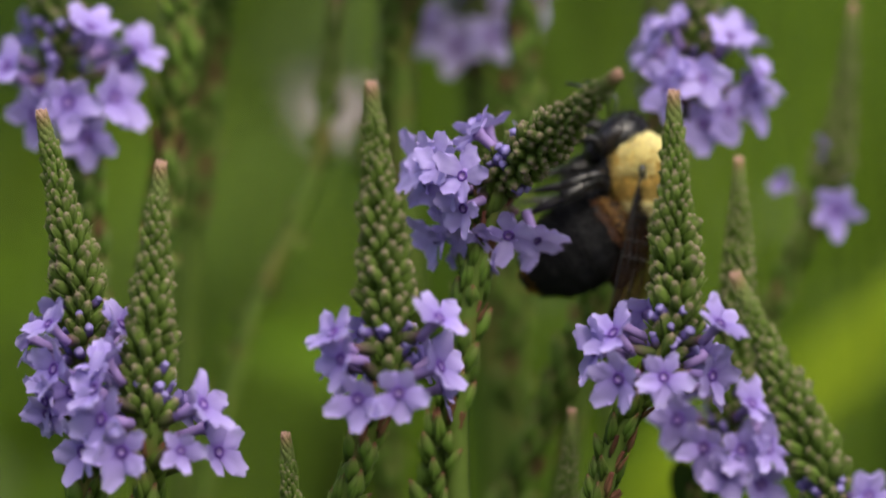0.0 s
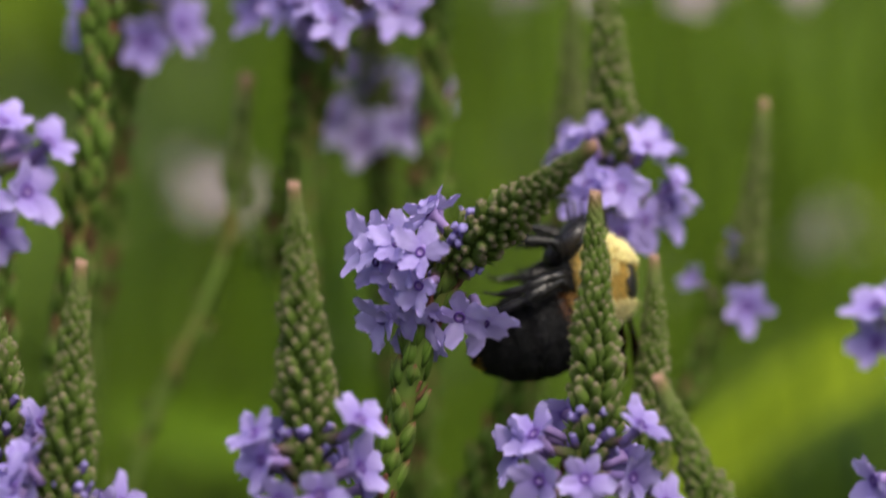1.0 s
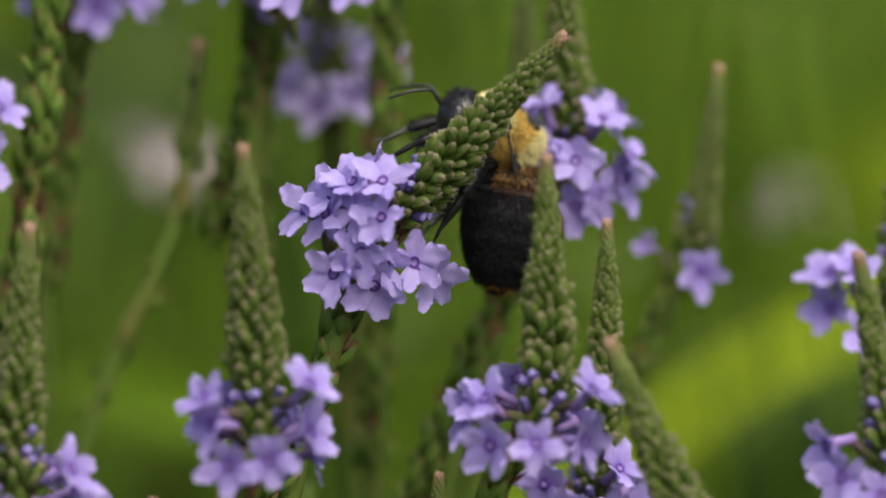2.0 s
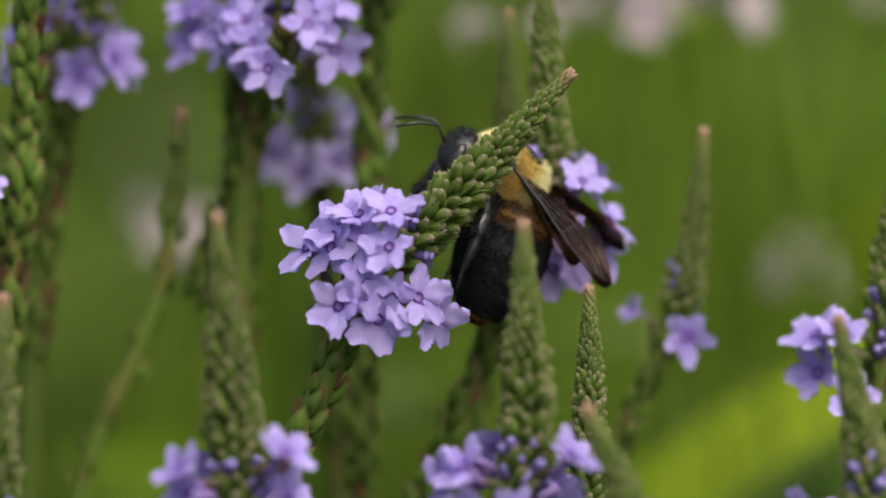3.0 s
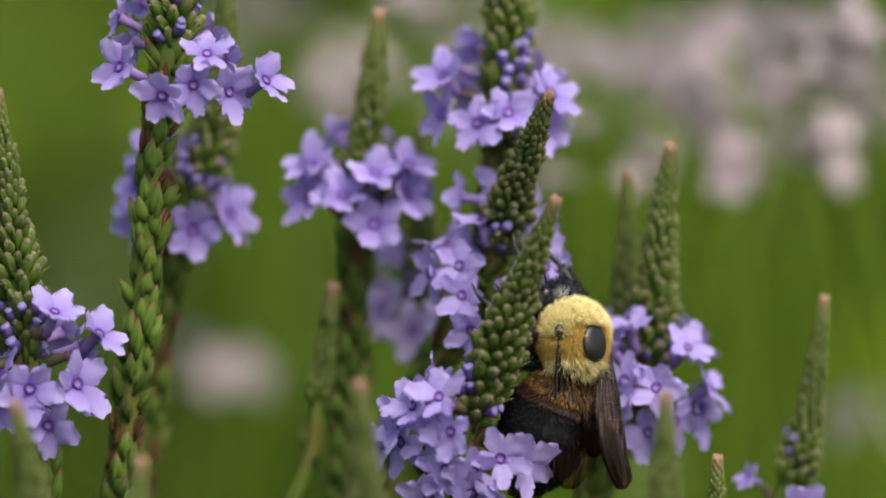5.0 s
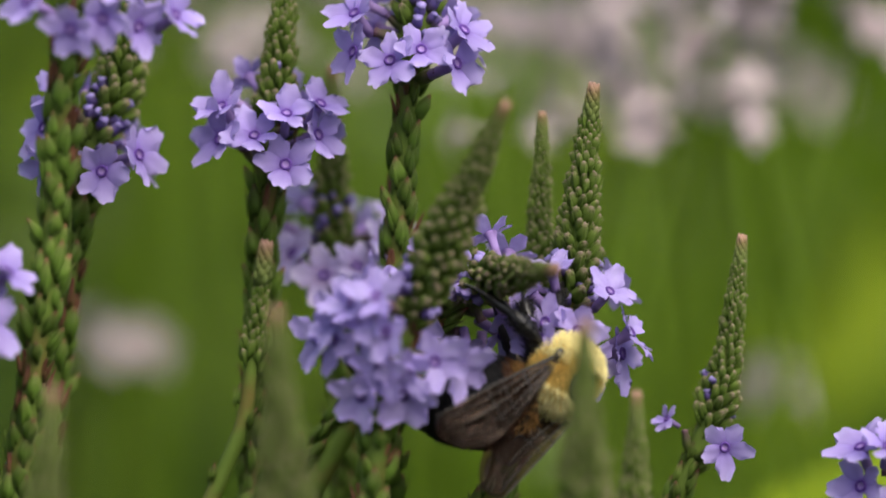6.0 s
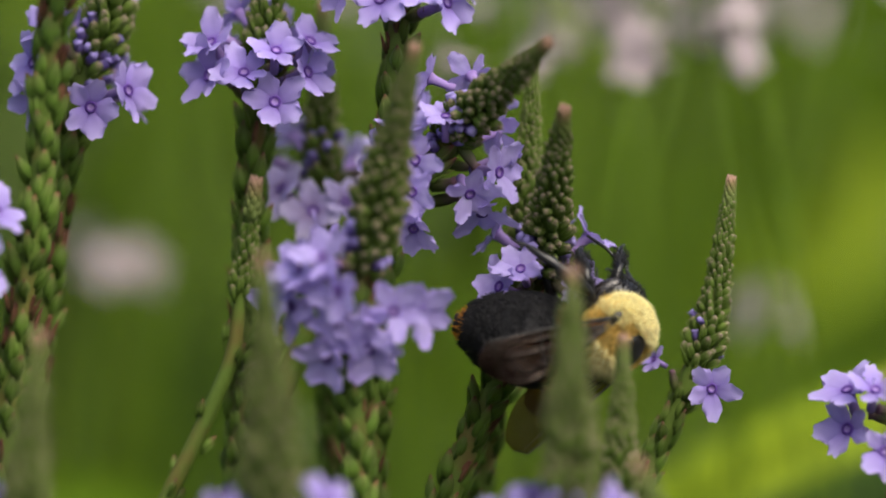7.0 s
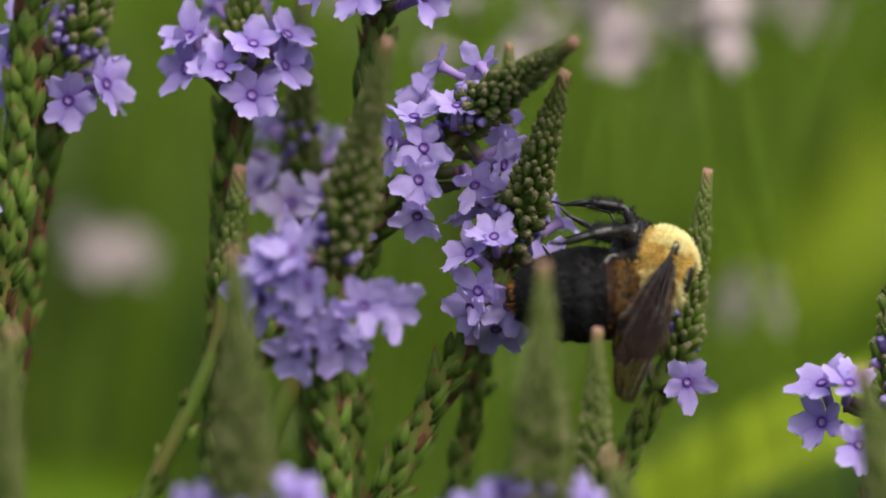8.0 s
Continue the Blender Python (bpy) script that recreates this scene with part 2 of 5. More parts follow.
def whole_flower(k):
    """A flower in one mesh, for the heads that sway."""
    rng = random.Random(700 + k)
    pieces = [TUBE_GEO, THROAT_GEO]
    slots = [0] * len(TUBE_GEO[1]) + THROAT_SLOTS
    for m in lobe_poses(rng):
        p = PETALS[rng.randrange(6)]
        pieces.append(moved(p, m))
        slots += [2] * len(p[1])
    vs, fs = join(*pieces)
    return mesh_of("flower", vs, fs, TUBE, THROAT, PETAL_IN_FLOWER, slots=slots)


FLOWERS = [whole_flower(k) for k in range(6)]


def spline(points, step):
    """Even samples along a smooth curve through the points."""
    p = [Vector(q) for q in points]
    p = [p[0] * 2 - p[1]] + p + [p[-1] * 2 - p[-2]]
    out = []
    for i in range(1, len(p) - 2):
        n = max(2, int((p[i + 1] - p[i]).length / step))
        for k in range(n):
            t = k / n
            a, b, c, d = p[i - 1:i + 3]
            out.append(0.5 * (2 * b + (c - a) * t + (2 * a - 5 * b + 4 * c - d) * t * t + (3 * b - a - 3 * c + d) * t ** 3))
    out.append(p[-2])
    return out


class Axis:
    """The line of a spike from its tip downwards, by arc length."""

    def __init__(self, points):
        self.p = spline(points, 0.4 * MM)
        self.s = [0.0]
        for a, b in zip(self.p, self.p[1:]):
            self.s.append(self.s[-1] + (b - a).length)

    def at(self, s):
        if s <= 0:
            return self.p[0] + (self.p[0] - self.p[1]).normalized() * -s
        if s >= self.s[-1]:
            return self.p[-1] + (self.p[-1] - self.p[-2]).normalized() * (s - self.s[-1])
        k = int(np.searchsorted(self.s, s)) - 1
        return self.p[k].lerp(self.p[k + 1], (s - self.s[k]) / (self.s[k + 1] - self.s[k]))

    def up(self, s):
        return (self.at(s - 0.5 * MM) - self.at(s + 0.5 * MM)).normalized()

    def out(self, s, az):
        """Away from the line; az 0 faces the path, 90 to its side."""
        t = self.up(s)
        n = Vector((0, -1, 0))
        n = (n - t * n.dot(t)).normalized()
        b = n.cross(t) * -1
        return n * math.cos(az) + b * math.sin(az)


# flowers on the far side of a ring
HIDDEN = [(0.4, 0.8, -3.0, 175, 20, 0, 1.0), (-2.1, -0.8, -2.4, -130, 10, 20, 1.0), (2.2, 0.2, -2.3, 130, 15, 40, 1.0), (-1.6, 1.9, -2.4, -150, 35, 60, 0.9), (-3.2, 0.9, -0.6, -98, 25, 10, 0.95), (3.2, -0.6, -0.7, 100, 15, -20, 0.95)]


FUZZ = leafy("pale_plant_hair", [(0.0, (0.22, 0.28, 0.1)), (1.0, (0.4, 0.42, 0.22))], scale=900, lets=0.4, rand=0.2)
HAIR = ([(0.02 * MM, 0, 0), (-0.01 * MM, 0.017 * MM, 0), (-0.01 * MM, -0.017 * MM, 0), (0.04 * MM, 0, 0.5 * MM)], [(0, 1, 3), (1, 2, 3), (2, 0, 3)])


def spike(seed, points, ring, flowers, w=1.0, thin=0, ub=12, label="", sway=False, seeds=16, faded=False):
    """One flowering spike on its stem. points: the line from the tip to the lower stem; ring: which of them is the
    middle of the flower ring; flowers: mm sideways, above the ring and to the front of the axis, the degrees by which each
    is turned, raised and spun, and its size."""
    rng = random.Random(seed)
    pts = [Vector(p) for p in points]
    low = pts[-1]
    foot = Vector((low.x + (low.x - pts[ring].x) * 3 + rng.uniform(-0.02, 0.02), low.y + rng.uniform(0.0, 0.03), 0.0))
    ax = Axis(pts)
    ring_s = Axis(pts[:ring + 1]).s[-1]
    thing = new("vervain")
    thing.location = foot
    tagged(thing, label or LABELS["plain"], "wildflower", "flowering vervain stems")
    base = Matrix.Translation(-foot)
    # the stem
    line = ax.p[int(len(ax.p) * 0.02) + 2:][::3] + [low]
    down = (low - pts[-2]).normalized()
    bend = [low, low + down * 0.06, foot + Vector((0, 0, 0.3)), foot]
    lower = []
    for k in range(1, 25):
        u = (k / 24) ** 1.6
        lower.append(bend[0] * (1 - u) ** 3 + bend[1] * (3 * u * (1 - u) ** 2) + bend[2] * (3 * u * u * (1 - u)) + bend[3] * u ** 3)

    def rad(k):
        s = k * 1.2 * MM
        if thin:
            return (0.3 + 0.15 * min(1, s / (11 * MM))) * MM * w
        return (0.3 + 0.6 * min(1, s / (11 * MM)) if s < ring_s else 0.65) * MM * w

    if sway:
        vs, fs = tube(lower[4:], [0.8 * MM] * len(lower[4:]), 8)
        child("stem", mesh_of("stem", vs, fs, STEM), thing, base)
        cut = int(len(line) * ring_s / ax.s[-1]) + 1
        head_line, neck_line = line[:cut + 1], line[cut - 1:] + lower[:5]
        vs, fs = tube([p - pts[ring] for p in head_line], [rad(k) for k in range(len(head_line))], 8)
        head = child("spike", mesh_of("spike", vs, fs, STEM), thing, base @ Matrix.Translation(pts[ring]))
        vs, fs = tube([p - pts[ring] for p in neck_line], [0.75 * MM * w] * len(neck_line), 8)
        neck = child("neck", mesh_of("neck", vs, fs, STEM), thing, base @ Matrix.Translation(pts[ring]), "green upper stem with spent calyces")
        to_head = Matrix.Translation(-pts[ring])
    else:
        allp = line + lower
        vs, fs = tube(allp, [rad(k) if k < len(line) else (0.45 if thin else 0.8) * MM * w for k in range(len(allp))], 8)
        child("stem", mesh_of("stem", vs, fs, STEM), thing, base)
        head = neck = thing
        to_head = base
    # the pointed tip of unopened buds
    tip_len = 2.4 * MM * w
    vs, fs = [], []
    geo = lathe([(0, 0.42 * w * MM), (0.7 * w * MM, 0.46 * w * MM), (1.4 * w * MM, 0.36 * w * MM), (2.0 * w * MM, 0.3 * w * MM), (2.4 * w * MM, 0.19 * w * MM), (2.55 * w * MM, 0.06 * w * MM)], 10, lambda a, k: 1 + 0.1 * math.cos(4 * a + k * 0.8))
    pieces = [geo]
    for k in range(34):
        z = (0.1 + 1.9 * (k / 34) ** 0.9) * w * MM
        a = k * 2.39996
        r = (0.42 - 0.24 * (k / 34)) * w * MM
        d = Vector((math.cos(a) * 0.28, math.sin(a) * 0.28, 1))
        pieces.append(moved(lathe([(0, 0.12 * w * MM), (0.3 * w * MM, 0.2 * w * MM), (0.62 * w * MM, 0.04 * w * MM)], 5), along_z(d, (math.cos(a) * r * 0.75, math.sin(a) * r * 0.75, z))))
    vs, fs = join(*pieces)
    t = ax.up(tip_len)
    child("tip", mesh_of("tip", vs, fs, TIP), head, to_head @ along_z(t, ax.at(tip_len * 0.98)), "pinkish tip of tight buds")["kind"] = "stuff"
    # buds in a spiral
    s, a = tip_len * 0.95, rng.uniform(0, 6)
    hairs = []
    end = ring_s + (0.5 * MM if not thin else 0)
    while s < end:
        g = min(1, s / (11 * MM))
        size = (0.27 + 0.6 * g) * w * (0.8 if thin else 1)
        r = (0.24 + 0.47 * g) * w * MM * (0.7 if thin else 1)
        a += 2.39996 + rng.uniform(-0.12, 0.12)
        lean = radians(8 + 33 * g + rng.uniform(-11, 11)) * (0.6 if thin else 1)
        o, t = ax.out(s, a), ax.up(s)
        late = s > ring_s - 2.6 * MM and not thin
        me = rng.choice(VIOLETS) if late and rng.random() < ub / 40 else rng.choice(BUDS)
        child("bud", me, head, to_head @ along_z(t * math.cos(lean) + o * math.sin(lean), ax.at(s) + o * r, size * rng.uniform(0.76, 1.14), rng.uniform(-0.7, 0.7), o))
        for _ in range(5):
            side = Vector((rng.gauss(0, 1), rng.gauss(0, 1), rng.gauss(0, 1)))
            d = (o + t * rng.uniform(-0.1, 0.9) + side * 0.4).normalized()
            hairs.append(moved(HAIR, along_z(d, ax.at(s) + o * (r + 0.5 * size * math.sin(lean) * MM) + t * rng.uniform(0.2, 1.1) * size * MM, rng.uniform(0.5, 1.1) * (0.5 + 0.5 * g))))
        s += 0.074 * MM * (0.36 + 0.81 * g) * w * (1.3 if thin else 1)
    vs, fs = join(*hairs)
    child("fuzz", mesh_of("fuzz", vs, fs, FUZZ), head, to_head, "fine pale hairs between the buds")["kind"] = "stuff"
    # open flowers
    for row in flowers + (HIDDEN if 4 < len(flowers) < 10 else []):
        side, h, front, turn, rise, spin, size = row
        s = ring_s - h * MM
        o, t = ax.out(s, math.atan2(side, front)), ax.up(s)
        at = ax.at(s) + (ax.out(s, 0) * front + ax.out(s, radians(90)) * side) * MM
        a, b = radians(turn), radians(rise)
        face = Vector((math.sin(a) * math.cos(b), -math.cos(a) * math.cos(b), math.sin(b)))
        down = (Vector((0, 0, -1)) - face * -face.z).normalized()
        lip = Matrix.Rotation(radians(spin), 3, face) @ down
        m = along_z(face, at, size * rng.uniform(0.9, 1.0), 0, lip)
        if sway:
            child("flower", rng.choice(FLOWERS), head, to_head @ m)
        else:
            fl = child("flower", COROLLA, head, to_head @ m)
            for q in lobe_poses(rng):
                child("petal", rng.choice(FADED_MESH if faded else PETAL_MESH), fl, q)
        root = ax.at(s + 1.5 * MM) + o * 0.5 * MM
        d = at - face * 1.5 * MM - root
        child("calyx", rng.choice(SLIMS), head, to_head @ along_z(d, root, max(0.7, min(1.3, d.length / (1.6 * MM)))))
    # unopened violet buds standing out among the flowers
    if flowers:
        for k in range(ub - 6 if len(flowers) > 3 else 2):
            s = ring_s + rng.uniform(-2.6, 1.3) * MM
            o, t = ax.out(s, rng.uniform(-1.9, 1.9)), ax.up(s)
            d = o + t * rng.uniform(0.2, 1.0)
            child("opening_bud", rng.choice(VIOLETS), head, to_head @ along_z(d, ax.at(s) + o * 0.75 * w * MM, rng.uniform(0.5, 0.88) * w, rng.uniform(0, 6)))
    # spent calyces clothe the stem below the ring, the older ones swollen
    s, far = ring_s + 0.6 * MM, ring_s + (seeds * 1.45 if not thin else 22) * MM
    while s < far:
        a += 2.39996 + rng.uniform(-0.2, 0.2)
        o, t = ax.out(s, a), ax.up(s)
        ripe = s > ring_s + 5 * MM and not thin
        lean = radians(rng.uniform(4, 22))
        if rng.random() < 0.2:
            lean += radians(18)
        size = rng.uniform(0.75, 1.08) * w * (0.6 if thin else 1.0)
        child("calyx", rng.choice(DRIED if rng.random() < 0.13 else RIPE if ripe else FRUITS), neck, to_head @ along_z(t * math.cos(lean) + o * math.sin(lean), ax.at(s) + o * 0.5 * w * MM, size, rng.uniform(-0.6, 0.6), o))
        s += rng.uniform(0.14, 0.46) * MM * (4.5 if thin else 1.0)
    return thing, head, neck


LABELS = {"plain": "blue vervain spike with lavender flowers above green buds"}

TAGS = {
    "C1": "slender young vervain spike, not yet in flower, on a bent stem",
    "R2": "slim green vervain spike with unopened buds",
    "P": "blue vervain spike bent by the bumblebee, ringed with lavender flowers",
    "R1": "blue vervain spike leaning under the bumblebee's weight",
    "S3": "blue vervain spike pulled over by the bumblebee's legs",
    "X1": "vervain spike with faded pale lavender flowers",
    "B1": "narrow vervain spike with a single lavender flower open",
    "L3": "tall vervain stem with a long run of spent green calyces",
    "K1": "short green vervain spike just reaching up between taller ones",
    "K2": "short green vervain spike just reaching up between taller ones",
}
swaying, kept = {}, {}


def plant(code, points, ring, flowers, **opts):
    """One vervain: its line from tip to lower stem, the flower ring's place on it, and the flowers round the ring."""
    sway = code in ("P", "R1", "S3")
    thing, head, neck = spike(100 + len(kept), points, ring, flowers, label=TAGS.get(code, ""), sway=sway, seeds=26 if code in ("L3", "L4", "S1", "P", "R1") else 14, **opts)
    kept[code] = thing
    if sway:
        swaying[code] = (thing, head, neck, Vector(points[ring]), Vector(points[0]), Vector(points[-1]))


# ---- the flower spikes ----
plant("F1", [(0.01772, -0.00550, 1.02130), (0.01834, -0.00450, 1.00813), (0.01851, -0.00450, 1.00445), (0.01712, -0.00450, 1.00045), (0.01569, -0.00350, 0.99594)], 2, [(-1.3, -2, 3.4, -21, -1, -6, 1.05), (0.8, -0.9, 3.5, 7, 1, 10, 1), (-2.8, 0.7, 2.6, -51, 10, -70, 1.08), (-3.1, 2.7, 2.4, -62, 42, -46, 1.03), (2.9, 0.4, 1.2, 66, 21, 91, 1.13), (3.1, 3.1, 2.3, 57, 44, 171, 1.08)])
plant("F2", [(0.03532, -0.00200, 1.02018), (0.03527, -0.00200, 1.00758), (0.03491, -0.00200, 1.00490), (0.03203, -0.00200, 1.00023), (0.03064, -0.00200, 0.99586)], 2, [(0.2, -1.1, 3.6, -4, 8, 0, 1), (-1.9, -2.7, 3.1, -31, -1, -40, 1.05), (-3.8, -2.3, 1.1, -62, 12, -51, 1.13), (-3.6, 1.2, 1.7, -48, 41, -39, 1.08), (2.7, 0, 2.7, 46, 2, 80, 1.08), (2.6, 2, 2.8, 57, 44, 94, 1.03)])
plant("F3", [(0.00533, -0.00450, 1.01669), (0.00459, -0.00450, 1.00763), (0.00437, -0.00450, 1.00161), (0.00418, -0.00450, 0.99691), (0.00390, -0.00450, 0.99423)], 2, [(-1.4, -1.5, 3.3, -7, -4, -20, 1.1), (-2.6, 0.3, 2.8, -45, 14, -70, 1.23), (-3.1, 2, 2.4, -52, 30, -101, 1.13), (-3.8, -1.9, 1.3, -48, -2, -87, 1.13), (2, -1.4, 3, 26, 6, 5, 0.8), (4.1, -1.8, 0.8, 44, 7, 121, 1.13), (3.2, 1.2, 2.3, 59, 25, 86, 1.13), (-2.5, 3.5, 1.2, -67, 54, -39, 0.98)])
plant("F6", [(-0.00186, -0.00100, 1.01937), (-0.00015, -0.00100, 1.01056), (0.00041, -0.00100, 1.00517), (0.00033, -0.00100, 1.00112), (0.00022, -0.00100, 0.99571)], 2, [(-1.6, -0.6, 3.3, -48, 21, -46, 1.08), (-1.7, 2.2, 3.3, -59, 45, -136, 0.98), (-0.6, -2, 3.5, -27, 7, -34, 1), (-2.1, -2.6, 3.1, -56, -7, -65, 1.08), (2.5, 1.7, 2.8, 57, 44, 171, 0.98), (-2, -3.4, 3, -35, -23, -17, 0.9), (1.4, -0.2, 3.3, 32, 16, 21, 0.9)])
plant("F4", [(0.03926, 0.00950, 1.01483), (0.03907, 0.00950, 1.00662), (0.03831, 0.00950, 0.99838), (0.03673, 0.00950, 0.99426), (0.03532, 0.00950, 0.99013)], 2, [(-3, 0.5, 2.1, -24, 7, -25, 1), (-1.2, -0.9, 3.4, -9, 3, -4, 1), (0.6, -2, 3.5, 1, -2, 9, 1), (1, -0.5, 3.4, 16, 7, 26, 1), (2.5, -0.2, 2.9, 48, 20, 97, 1.08), (2.8, -2, 2.3, 30, -9, 59, 1), (1.2, 2.2, 3.4, 40, 36, 140, 0.98)], w=0.85)
plant("F5", [(0.03872, -0.00700, 1.01006), (0.04064, -0.00700, 1.00555), (0.04321, -0.00700, 0.99953), (0.04449, -0.00700, 0.99518), (0.04412, -0.00700, 0.99083)], 3, [(2.2, 1.6, 2.7, 36, 7, 3, 1), (-3.1, 0.5, 2.2, -45, -2, 15, 1.08), (-0.6, -1.9, 3.4, -9, 22, -16, 1), (2.1, -0.6, 2.8, 33, -3, -27, 1)])
plant("M1", [(-0.00311, 0.01500, 1.03566), (-0.00212, 0.01500, 1.02591), (-0.00146, 0.01500, 1.02048), (-0.00046, 0.01500, 1.01366), (-0.00029, 0.01500, 1.00888)], 2, [(0.1, -2, 3.6, -2, 3, 5, 1.1), (0.8, -4.3, 3.5, 3, -13, 0, 1.05), (2.8, -2.3, 2.5, 41, 14, 43, 1.18), (4.5, 0.3, 0.8, 55, 46, 59, 1.08), (2.1, 2.2, 2.9, 34, 61, 136, 0.9), (-2, -2.5, 3.1, -40, -2, -21, 1.18), (-3.3, 0.5, 2.2, -52, 40, -88, 1.08), (-1.6, -1.3, 1.2, -66, 33, -147, 1.08)])
plant("B1", [(0.04655, 0.02200, 1.02264), (0.04580, 0.02200, 1.01581), (0.04477, 0.02200, 1.01176), (0.04304, 0.02200, 1.00770), (0.04124, 0.02200, 1.00364)], 2, [(0.9, -1, 3.5, 1, 3, 5, 0.9), (-2.6, -0.9, 1, -60, 30, 0, 0.55)], w=0.8, ub=4)
plant("C1", [(0.01842, 0.02500, 1.02198), (0.01804, 0.02500, 1.01844), (0.01753, 0.02500, 1.01472), (0.01714, 0.02500, 1.01134), (0.01532, 0.02500, 1.00693), (0.01349, 0.02500, 1.00319)], 2, [], w=1.12, thin=1)
plant("S1", [(0.01977, 0.02700, 1.03933), (0.01919, 0.02700, 1.03226), (0.01913, 0.02700, 1.02956), (0.01854, 0.02700, 1.02516), (0.01816, 0.02700, 1.01533)], 2, [(-1.3, -1.3, 3.4, -8, 45, -75, 1), (0.4, 0.3, 3.6, 5, 52, -118, 0.95), (2.4, 0.8, 2.9, 41, 51, 94, 1.08), (2.4, -0.7, 2.9, 46, 20, 51, 1.13), (0.8, -2.7, 3.5, -1, 21, 56, 1.05), (-3.2, -1.9, 2.3, -55, 16, -101, 1.23), (-3.4, 0.4, 2, -43, 47, -86, 1.13)])
plant("S2", [(0.01089, 0.02800, 1.04127), (0.00990, 0.02800, 1.03217), (0.00839, 0.02800, 1.02812), (0.00705, 0.02800, 1.02203), (0.00571, 0.02800, 1.01252)], 2, [(0.7, -1.7, 3.5, 5, 2, 15, 1.05), (2.6, -0.2, 2.7, 46, 15, 61, 1.18), (-3.2, -0.2, 2.3, -53, 19, -89, 1.13), (-2.6, -2.3, 2.8, -57, -11, -15, 0.98), (-3.2, 1.5, 2.2, -48, 45, -173, 0.98)])
plant("L3", [(0.00781, 0.01750, 1.05269), (0.00741, 0.01750, 1.04190), (0.00721, 0.01750, 1.03851), (0.00631, 0.01750, 1.03240), (0.00547, 0.01750, 1.02150), (0.00411, 0.01750, 1.01191)], 2, [(-0.1, -3, 3.6, -21, -7, -28, 1), (1.6, -2.1, 3.2, 4, -4, 10, 1), (3.8, -2.4, 0.8, 37, 5, 61, 1.05), (5.8, -1.4, 0.8, 49, 34, 79, 1.08), (-2.8, -1.9, 2.6, -50, 24, -66, 1.08), (2.1, -0.3, 2.9, 7, 46, 179, 0.9)])
plant("L4", [(0.02751, 0.02500, 1.04918), (0.02746, 0.02500, 1.03813), (0.02734, 0.02500, 1.03511), (0.02683, 0.02500, 1.03074), (0.02630, 0.02500, 1.02231), (0.02583, 0.02500, 1.01284)], 2, [(-1.5, -2.2, 3.3, -25, 27, -17, 1), (0.2, -1.3, 3.6, 5, 34, 59, 1), (-3.6, -2.1, 1.7, -55, 21, -53, 1.08), (-3.8, 0.3, 1.3, -47, 44, -87, 1.08), (2.4, -1.9, 2.9, 46, 22, 55, 1.13), (2.6, 0, 2.8, 50, 44, 80, 1.13)])
plant("R2", [(0.03490, 0.02600, 1.02964), (0.03484, 0.02600, 1.02381), (0.03438, 0.02600, 1.01615), (0.03355, 0.02600, 1.01056), (0.03255, 0.02600, 1.00530)], 2, [], w=0.72)
plant("G1", [(0.05839, 0.01600, 1.02418), (0.05786, 0.01600, 1.01553), (0.05698, 0.01600, 1.01015), (0.05645, 0.01600, 1.00404), (0.05609, 0.01600, 0.99915)], 2, [(-3.8, -1.9, 0.8, -38, 12, -79, 1.1), (-4.1, 0.2, 0.8, -43, 59, -117, 1.08), (-2.7, 0.6, 2.4, 7, 51, 179, 0.95), (-1.8, -2.7, 3.1, 11, 11, 9, 1)])
plant("H1", [(0.05329, -0.00400, 1.01458), (0.05433, -0.00400, 1.00948), (0.05507, -0.00400, 1.00343), (0.05489, -0.00400, 0.99905), (0.05471, -0.00400, 0.99432)], 2, [(-3.6, 0.4, 1.4, -60, -7, 16, 1.08), (-2.8, -1.7, 2.5, -40, 10, -28, 1.08), (1.7, -0.9, 3, 27, 6, 31, 1), (-0.5, -2.6, 3.5, -7, 15, 0, 1)])
plant("K1", [(0.01225, -0.00300, 1.00035), (0.01252, -0.00300, 0.99657), (0.01259, -0.00300, 0.99083), (0.01233, -0.00300, 0.98576), (0.01224, -0.00300, 0.98067)], 2, [(-1.4, -1, 3.2, -22, 3, -22, 1), (1.4, -0.4, 3.2, 21, 8, -8, 1), (-0.1, -1.7, 3.5, -1, -7, -2, 1)], w=0.8)
plant("K2", [(0.02909, 0.00600, 1.00022), (0.02875, 0.00600, 0.99492), (0.02852, 0.00600, 0.99012), (0.02843, 0.00600, 0.98392), (0.02803, 0.00600, 0.97874)], 2, [(-1.4, -1.1, 3.2, -21, 9, -11, 1), (1.4, -1.3, 3.2, 22, 2, 4, 1)], w=0.75)
plant("X1", [(0.02272, 0.03300, 1.03177), (0.02274, 0.03300, 1.02459), (0.02282, 0.03300, 1.02150), (0.02319, 0.03300, 1.01532), (0.02357, 0.03300, 1.00671)], 2, [(-2.6, -0.6, 2.2, -45, 38, 10, 1.05), (-0.8, -1.9, 3.4, -12, 30, -10, 1.1), (1.2, -1.5, 3.2, 20, 34, 20, 1.05), (2.9, -0.4, 1.8, 55, 36, 0, 1.05), (3.4, 1, 0.5, 65, 45, 0, 0.95)], w=0.9, faded=True)
